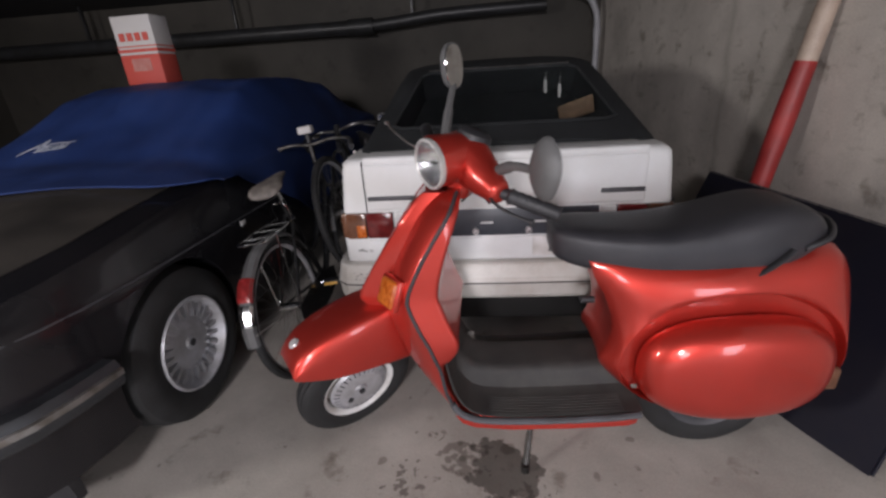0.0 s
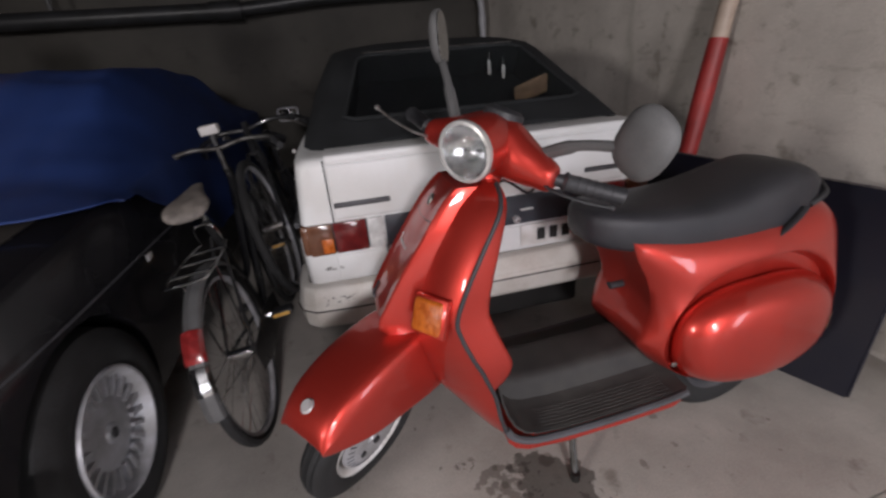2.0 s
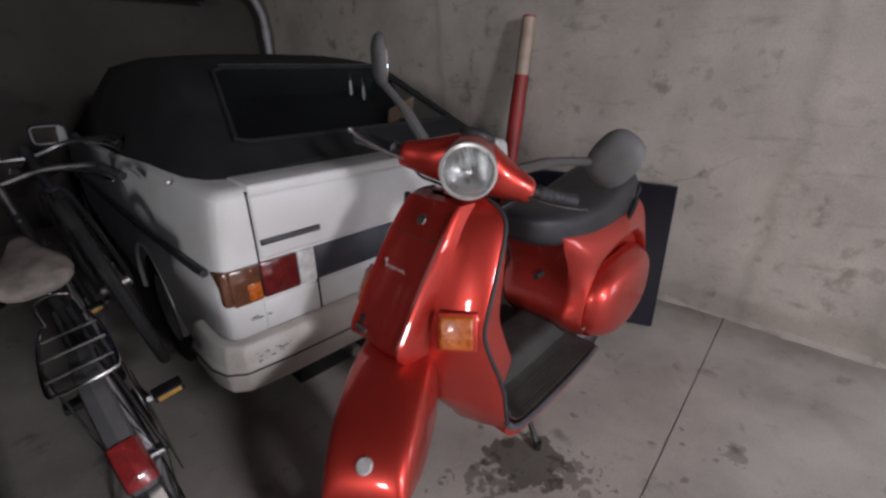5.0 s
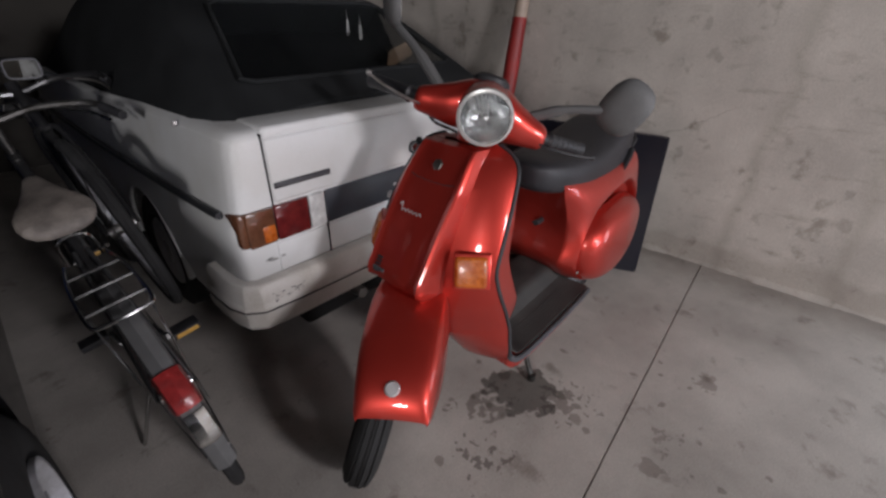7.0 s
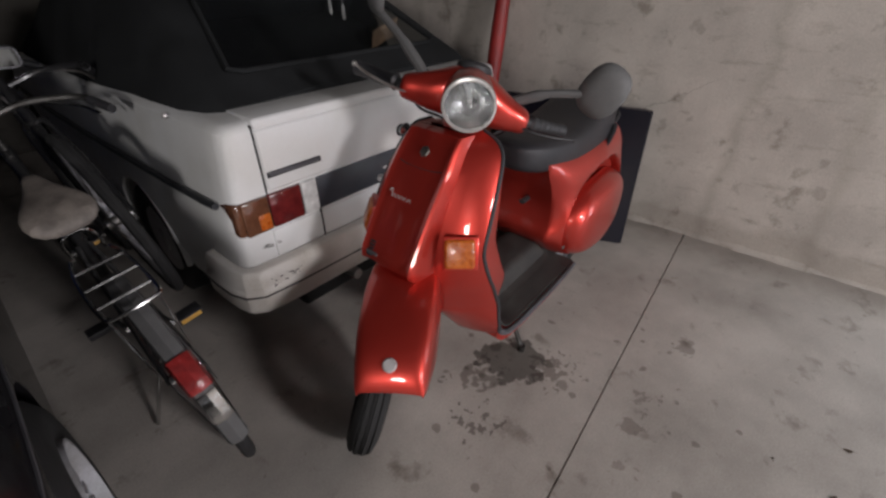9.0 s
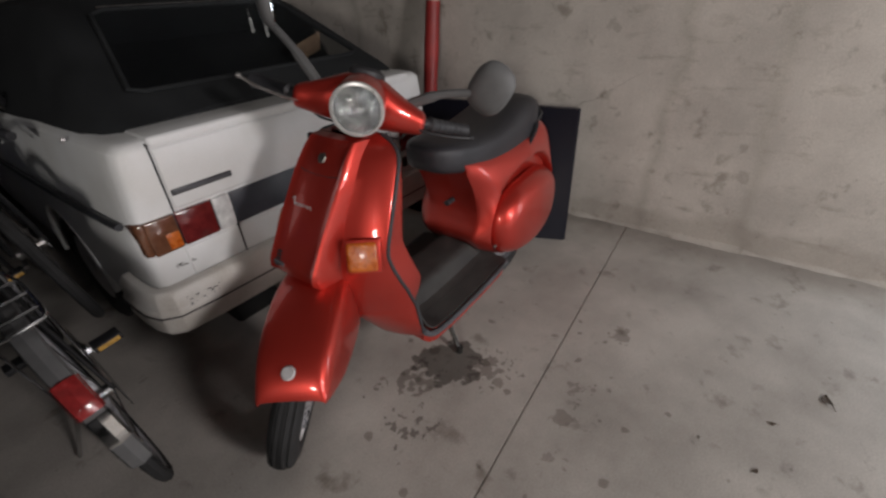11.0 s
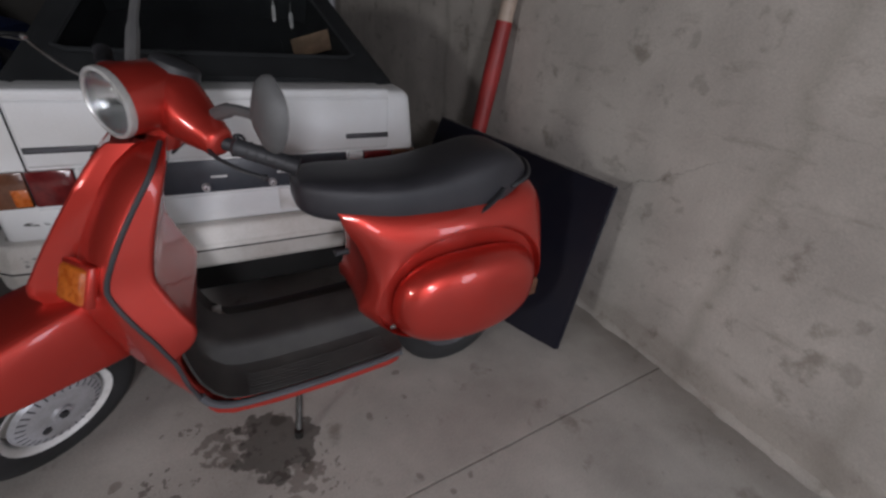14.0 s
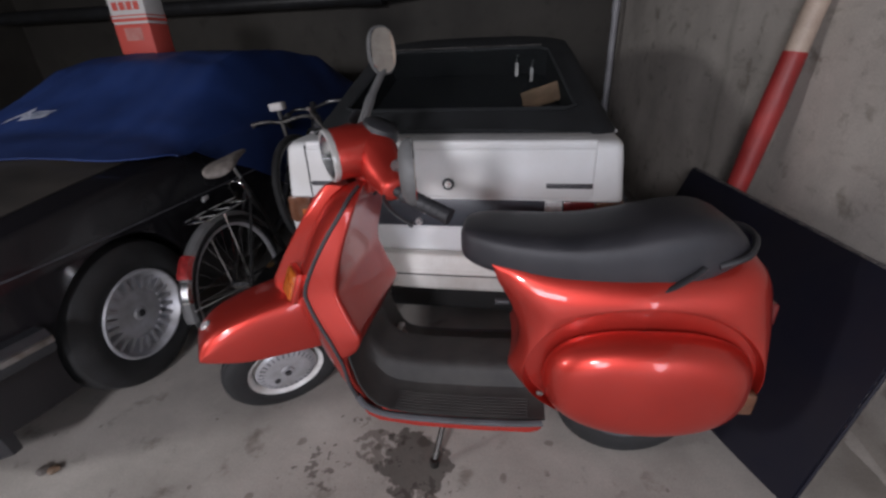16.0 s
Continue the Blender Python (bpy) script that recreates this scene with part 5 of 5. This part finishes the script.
part("sheet", thicken(grid_sheet(80, 64, drape), 0.003), COVER, cover)
part("hem", tube([drape(0.0, k / 40, -0.004) for k in range(41)], 0.003, 6), COVER, cover)
# pale printed emblem, drawn as plain slanting strokes
for k, (v0, u0, v1, u1) in enumerate([(0.335, 0.150, 0.375, 0.222), (0.375, 0.222, 0.385, 0.165), (0.355, 0.185, 0.41, 0.195), (0.395, 0.17, 0.415, 0.20), (0.42, 0.172, 0.435, 0.20), (0.44, 0.172, 0.455, 0.20), (0.46, 0.175, 0.475, 0.20), (0.38, 0.165, 0.49, 0.178), (0.40, 0.203, 0.49, 0.207)]):
    part("print_stroke", tube([drape(0.185 + (u0 + (u1 - u0) * t - 0.185) * 0.62, 0.39 + (v0 + (v1 - v0) * t - 0.41) * 0.62, 0.004) for t in (0, 0.25, 0.5, 0.75, 1)], [0.005, 0.009, 0.010, 0.008, 0.004], 8, flat=0.3), COVER_PRINT, cover)

# ---- box on the covered roof ----
carton = thing("cardboard_box", -1.80, 3.60, 1.375, "red and white printed cardboard box on the covered car", "box")
carton.matrix_world = Matrix.Translation((-1.80, 3.60, 1.385)) @ Matrix.Rotation(-0.06, 4, "Z")


def on_box(name, lo, hi, material, bevel=0.0):
    ob = part(name, box(lo, hi, bevel), material, None)
    ob.parent = carton
    return ob


on_box("lower_body", (-0.15, -0.085, 0.0), (0.15, 0.085, 0.19), CARD_RED, 0.006)
on_box("upper_body", (-0.149, -0.084, 0.188), (0.149, 0.084, 0.43), CARD_WHITE, 0.006)
on_box("red_band", (-0.151, -0.0865, 0.205), (0.151, 0.0865, 0.225), CARD_RED)
on_box("thin_band", (-0.151, -0.0865, 0.238), (0.151, 0.0865, 0.246), CARD_RED)
for k in range(4):
    on_box("print_bar", (-0.115 + k * 0.06, -0.0875, 0.275), (-0.072 + k * 0.06, -0.083, 0.325), CARD_RED)
on_box("pale_label", (-0.07, -0.0868, 0.085), (0.075, -0.083, 0.165), LABEL_PINK)
on_box("lid_seam", (-0.15, -0.003, 0.429), (0.15, 0.003, 0.4325), BOARD_EDGE)

# ---- bicycles ----
def bicycle(label, x0, y0, lean, dark, way=1, pitch=0.0):
    bike = thing("bicycle", x0, y0 + 0.5 * way, 0, label, "bicycle")
    cl, sl = math.cos(lean), math.sin(lean)
    cp, sp = math.cos(pitch), math.sin(pitch)

    def P(a, h, b=0.0):
        a, h = a * cp - h * sp, a * sp + h * cp + 0.012 * (pitch > 0)
        return Vector((x0 + b * cl - h * sl, y0 + a * way, h * cl + b * sl))

    guard = BIKE_BLACK if dark else MIRROR_GREY
    bright = STEEL if dark else CHROME
    R = 0.335
    ax = (P(0, 0, 1) - P(0, 0, 0)).normalized()
    for name, a0 in (("rear_wheel", 0.0), ("front_wheel", 1.06)):
        c = P(a0, R + 0.003)
        ty = part(name, spin([(R - 0.032, -0.012), (R - 0.02, -0.019), (R - 0.006, -0.013), (R, 0.0), (R - 0.006, 0.013), (R - 0.02, 0.019), (R - 0.032, 0.012)], c, ax, 40), RUBBER, bike, "thin black tyre on a spoked rim")
        part("rim", spin([(R - 0.034, -0.012), (R - 0.046, -0.008), (R - 0.046, 0.008), (R - 0.034, 0.012)], c, ax, 40), SILVER, ty)
        part("hub", rod(c - ax * 0.045, c + ax * 0.045, 0.02, 12), bright, ty)
        for k in range(28):
            t = 2 * math.pi * k / 28
            d = (P(1, 0) - P(0, 0)) * math.cos(t) + (P(0, 1) - P(0, 0)) * math.sin(t)
            t2 = t + (0.5 if k % 2 else -0.5)
            d2 = (P(1, 0) - P(0, 0)) * math.cos(t2) + (P(0, 1) - P(0, 0)) * math.sin(t2)
            part("spoke", rod(c + d2 * 0.02 + ax * (0.03 if k % 4 < 2 else -0.03), c + d * (R - 0.045), 0.0012, 4), bright, ty)
        if dark and a0 > 0:
            continue
        lo, hi = ((2, 150) if a0 == 0 else (20, 190))
        sec = []
        for k in range(25):
            t = math.radians(180 - (lo + (hi - lo) * k / 24))
            d = (P(1, 0) - P(0, 0)) * math.cos(t) + (P(0, 1) - P(0, 0)) * math.sin(t)
            sec.append([c + d * (R + 0.022 + o) + ax * b for b, o in ((-0.027, -0.02), (-0.022, -0.004), (0.0, 0.004), (0.022, -0.004), (0.027, -0.02))])
        mg = part("rear_mudguard" if a0 == 0 else "front_mudguard", thicken(loft(sec, closed=False, cap=False), 0.002), guard, bike)
        for s in (-1, 1):
            t = math.radians(170 if a0 == 0 else 10)
            d = (P(1, 0) - P(0, 0)) * math.cos(t) + (P(0, 1) - P(0, 0)) * math.sin(t)
            part("mudguard_stay", rod(c + ax * 0.05 * s, c + d * (R + 0.015) + ax * 0.026 * s, 0.0025, 6), bright, mg)
        if a0 == 0 and not dark:
            for nm, t0, t1, m, grow in (("tail_end", 2, 16, MIRROR_GREY, 0.004), ("chrome_band", 16, 30, CHROME, 0.006), ("reflector", 32, 48, BRIGHT_RED_LENS, 0.012)):
                sec = []
                for k in range(7):
                    t = math.radians(180 - (t0 + (t1 - t0) * k / 6))
                    d = (P(1, 0) - P(0, 0)) * math.cos(t) + (P(0, 1) - P(0, 0)) * math.sin(t)
                    g = grow * (1.0 if 0 < k < 6 else 0.6)
                    sec.append([c + d * (R + 0.022 + o * 1.1 + g) + ax * b * (1.05 if grow < 0.01 else 1.15) for b, o in ((-0.027, -0.02), (-0.022, -0.004), (0.0, 0.004), (0.022, -0.004), (0.027, -0.02), (0.0, -0.03))])
                part(nm, loft(sec), m, mg)
    hd, bb, st = (0.80, 0.86), (0.43, 0.28), (0.25, 0.80)
    fr = BIKE_BLACK
    tubes = [rod(P(*bb), P(*st), 0.015), rod(P(hd[0] + 0.04, hd[1] - 0.14), P(hd[0] - 0.01, hd[1] + 0.03), 0.019), tube(smooth_path([P(hd[0] + 0.03, hd[1] - 0.10), P(0.68, 0.56), P(0.55, 0.37), P(*bb)]), 0.019, 10), tube(smooth_path([P(hd[0] + 0.01, hd[1] - 0.01), P(0.62, 0.64), P(0.48, 0.50), P(0.36, 0.47)]), 0.016, 10)]
    for s in (-1, 1):
        tubes += [rod(P(0.0, R, 0.05 * s), P(bb[0], bb[1], 0.03 * s), 0.008), rod(P(0.0, R, 0.05 * s), P(st[0] + 0.02, 0.72, 0.015 * s), 0.007), tube(smooth_path([P(1.06, R, 0.05 * s), P(1.0, 0.45, 0.05 * s), P(0.87, 0.70, 0.035 * s), P(hd[0] + 0.045, hd[1] - 0.14)]), 0.010, 8)]
    part("frame", join(*tubes), fr, bike, "black enamelled step-through frame")
    part("seat_post", rod(P(*st), P(0.215, 0.90), 0.012), bright, bike)
    rings = []
    for a, w, h0, h1 in ((0.08, 0.05, 0.90, 0.93), (0.10, 0.085, 0.885, 0.945), (0.15, 0.092, 0.885, 0.95), (0.21, 0.06, 0.89, 0.948), (0.28, 0.032, 0.90, 0.945), (0.345, 0.022, 0.91, 0.942), (0.36, 0.012, 0.915, 0.935)):
        rings.append([P(a, h1 - 0.022 + n * (h1 - h0) * 0.34 - 0.04 + (a - 0.17) * 0.20, c2 * w * 0.92) for c2, n in sq(16, 0.7)])
    subdiv(part("saddle", loft(rings), BLACK_PLASTIC if dark else SADDLE, bike, "" if dark else "worn grey-brown saddle"), 1)
    # rack
    z = 0.71
    if not dark:
        loop = [P(0.22, z, -0.05), P(0.10, z, -0.065), P(-0.10, z, -0.065), P(-0.13, z, -0.04), P(-0.13, z, 0.04), P(-0.10, z, 0.065), P(0.10, z, 0.065), P(0.22, z, 0.05)]
        rk = part("luggage_rack", tube(smooth_path(loop, 4), 0.005, 8), bright, bike)
        for a in (-0.06, 0.04, 0.14):
            part("cross_bar", rod(P(a, z, -0.064), P(a, z, 0.064), 0.004, 6), bright, rk)
        for s in (-1, 1):
            part("rack_leg", rod(P(-0.02, z, 0.065 * s), P(0.0, R + 0.02, 0.055 * s), 0.004, 6), bright, rk)
        part("spring_clip", tube(smooth_path([P(0.22, z, -0.04), P(0.20, z + 0.07, -0.035), P(0.20, z + 0.085, 0), P(0.20, z + 0.07, 0.035), P(0.22, z, 0.04)], 5), 0.004, 6), bright, rk)
    # handlebar
    dip = 0.13 if dark else 0.0
    bar = [P(0.66, 0.97, -0.29), P(0.74, 0.99, -0.25), P(0.80, 1.0, -0.12), P(0.80, 0.985, 0), P(0.80, 1.0, 0.12), P(0.74, 0.99, 0.25), P(0.66, 0.97, 0.29)]
    bar = [p - (P(0, dip) - P(0, 0)) for p in bar]
    hb = part("handlebar", join(tube(smooth_path(bar), 0.011, 8), rod(P(hd[0] - 0.01, hd[1]), P(0.79, 0.985 - dip), 0.013)), BIKE_BLACK if dark else BAR_METAL, bike)
    for s in (-1, 1):
        part("grip", rod(P(0.69, 0.978 - dip, 0.277 * s), P(0.60, 0.955 - dip, 0.305 * s), 0.016, 10), BLACK_PLASTIC, hb)
        part("brake_lever", tube(smooth_path([P(0.78, 0.99 - dip, 0.17 * s), P(0.74, 0.965 - dip, 0.24 * s), P(0.66, 0.935 - dip, 0.28 * s)], 4), 0.005, 6), bright, hb)
    if not dark:
        lb = part("handlebar_box", box((-0.042, -0.03, -0.022), (0.042, 0.03, 0.022), 0.008, 2), CARD_WHITE, hb, "small white box clipped to the bar")
        lb.matrix_world = Matrix.Translation(P(0.79, 1.075)) @ Matrix.Rotation(-lean, 4, "Y")
        part("clip", rod(P(0.79, 1.0), P(0.79, 1.055), 0.014), BLACK_PLASTIC, hb)
        part("bell", spin([(0.0, 0.02), (0.015, 0.016), (0.024, 0.0)], P(0.77, 1.015, 0.06), (0, 0, 1), 16), CHROME, hb)
    # cranks and pedals
    for s, ang in ((-1, -15),) if dark else ((1, 165), (-1, -15)):
        t = math.radians(ang)
        e = (bb[0] + 0.17 * math.cos(t), bb[1] + 0.17 * math.sin(t))
        cr = part("crank", rod(P(bb[0], bb[1], 0.05 * s), P(*e, 0.065 * s), 0.009, 8), bright, bike)
        pd = part("pedal", box((-0.045, -0.03, -0.012), (0.045, 0.03, 0.012), 0.004), BLACK_PLASTIC, cr)
        pd.matrix_world = Matrix.Translation(P(*e, 0.12 * s)) @ Matrix.Rotation(-lean, 4, "Y")
        if s < 0 and not dark:
            continue
        pr = part("pedal_reflector", box((-0.035, -0.033, -0.008), (0.035, 0.033, 0.008), 0.002), YELLOW, cr)
        pr.matrix_world = pd.matrix_world.copy()
    part("chain_guard", thicken(loft([[P(-0.02 + 0.5 * k / 8, 0.33 + 0.04 * math.sin(k / 8 * 3.1), 0.055), P(-0.02 + 0.5 * k / 8, 0.25 - 0.05 * math.sin(k / 8 * 3.1), 0.055)] for k in range(9)], closed=False, cap=False), 0.003), BIKE_BLACK, bike)
    if not dark:
        part("side_stand", rod(P(0.20, 0.28, -0.03), Vector((x0 - 0.16, y0 + 0.2, 0.008)), 0.007, 8), bright, bike)
    return bike


bicycle("old city bicycle with grey mudguard and red reflector", -0.352, 2.165, 0.13, False)
bicycle("black bicycle with its front wheel raised beside the car", -0.165, 3.71, 0.20, True, -1, radians(15.4))

# ---- dark board against the wall ----
def board_point(u, v):
    top = Vector((1.926 - 0.095 * u, 1.628 + 1.34 * u, 0.738 - 0.028 * u))
    bow = math.sin(min(1.0, u * 2.2) * math.pi / 2)
    low = Vector((1.772 - 0.168 * bow, 1.574 + 1.34 * u, 0.001))
    return top.lerp(low, v) + Vector((-0.02 * math.sin(v * math.pi) * bow, 0, 0))


board = thing("leaning_board", 1.75, 2.2, 0, "dark navy flexible board leaning against the concrete wall", "board")
part("sheet", thicken(grid_sheet(24, 14, board_point), 0.010), BOARD, board)
part("worn_edge", tube([board_point(k / 20, 0.0) + Vector((0.004, 0, 0.002)) for k in range(21)], 0.0065, 6), BOARD_EDGE, board, "worn grey top edge")
part("side_edge", tube([board_point(0.0, k / 14) + Vector((0.004, -0.002, 0.003)) for k in range(15)], 0.006, 6), BOARD, board)
rng = random.Random(3)
for k in range(9):
    part("scratch", rod(board_point(0.004, 0.15 + 0.05 * k) + Vector((-0.001, -0.004, 0)), board_point(0.004, 0.165 + 0.05 * k) + Vector((-0.002, -0.004, rng.uniform(0, 0.008))), 0.003, 5), BOARD_EDGE, board)

# ---- red and cream pole leaning on the wall ----
pole = thing("striped_pole", 1.82, 2.665, 0, "red and cream painted round pole leaning on the wall", "pole")
foot, slant = Vector((1.811, 2.668, 0.008)), Vector((0.150, 0.003, 1.0))
part("red_section", tube([foot + slant * h for h in (0.0, 0.3, 0.7, 0.95, 1.05, 1.15, 1.262)], [0.045, 0.045, 0.045, 0.048, 0.0485, 0.046, 0.0445], 24), POST_RED, pole)
part("cream_section", rod(foot + slant * 1.262, foot + slant * 1.585, 0.042, 24), POST_WHITE, pole)
part("top_cap", rod(foot + slant * 1.585, foot + slant * 1.595, 0.040, 24), POST_RED, pole)

# ---- pipes under the ceiling at the back ----
main = thing("service_pipe", -2.0, 5.9, 1.9, "black service pipe running under the ceiling", "pipe")
part("pipe_run", rod((LEFT_X, 5.9, 1.915), (-0.80, 5.9, 1.905), 0.075, 20), PIPE_BLACK, main)
part("pipe_run", tube(smooth_path([(-0.80, 5.9, 1.905), (-0.4, 5.9, 1.93), (0.2, 5.9, 1.975), (1.3, 5.9, 1.99)]), 0.06, 20), PIPE_BLACK, main)
part("coupling", rod((-0.95, 5.9, 1.905), (-0.66, 5.9, 1.908), 0.088, 20), PIPE_BLACK, main)
for x in (-4.2, -2.3, -0.2, 1.0):
    part("pipe_bracket", box((x - 0.015, 5.88, 1.95), (x + 0.015, 5.92, TOP), 0.003), PIPE_BLACK, main)
drain = thing("drain_pipe", 1.88, 5.9, 1.2, "pale grey drain pipe dropping beside the wall", "pipe")
part("pipe_run", tube(smooth_path([(1.55, 5.9, 2.10), (1.74, 5.9, 2.04), (1.83, 5.9, 1.92), (1.865, 5.9, 1.75), (1.87, 5.9, 1.2), (1.87, 5.9, 0.0)]), 0.035, 16), PIPE_GREY, drain)
part("collar", rod((1.868, 5.9, 1.62), (1.868, 5.9, 1.72), 0.042, 16), PIPE_GREY, drain)
part("ceiling_run", rod((1.55, 5.9, 2.10), (1.50, 5.9, TOP), 0.035, 16), PIPE_GREY, drain)

# ---- small debris on the floor ----
chip = thing("paper_scrap", -0.735, 1.35, 0.0, "small crumpled brownish paper scrap on the floor", "scrap")
rg = random.Random(8)
for k, m in ((0, SADDLE), (1, TAN)):
    bm = bmesh.new()
    bmesh.ops.create_icosphere(bm, subdivisions=2, radius=0.02)
    for v in bm.verts:
        v.co *= 1 + 0.35 * noise.noise(v.co * 60 + Vector((k * 5, 0, 0)))
        v.co.z = max(0.0, v.co.z * 0.5 + 0.008)
    place(bm, Matrix.Translation((-0.75 + 0.035 * k, 1.345 + 0.01 * k, 0.0)))
    part("fold", bm, m, chip)
for lx, ly, turn, size in ((1.2, 0.313, 0.5, 1.15), (0.98, 0.47, 1.9, 0.55), (0.75, 0.50, 2.6, 0.5), (0.78, 0.66, 0.3, 0.3)):
    leaf = thing("dry_leaf", lx, ly, 0.0, "small dry brown leaf on the concrete floor", "leaf", "dry leaves on the floor")
    blade = thicken(grid_sheet(8, 4, lambda u, v: (0.05 * (u - 0.5), 0.026 * (v - 0.5) * math.sin(u * math.pi) + 0.008 * math.sin(u * 4), 0.0025 + 0.006 * abs(v - 0.5) + 0.003 * math.sin(u * 5 + 1))), 0.001)
    part("blade", place(blade, Matrix.Translation((lx, ly, 0.001)) @ Matrix.Rotation(turn, 4, "Z") @ Matrix.Scale(size, 4)), LEAF_BROWN, leaf)
    part("stalk", place(tube([(-0.025, 0.0, 0.004), (-0.032, 0.003, 0.003), (-0.04, 0.002, 0.0025)], 0.0011, 5), Matrix.Translation((lx, ly, 0.001)) @ Matrix.Rotation(turn, 4, "Z") @ Matrix.Scale(size, 4)), LEAF_BROWN, leaf)
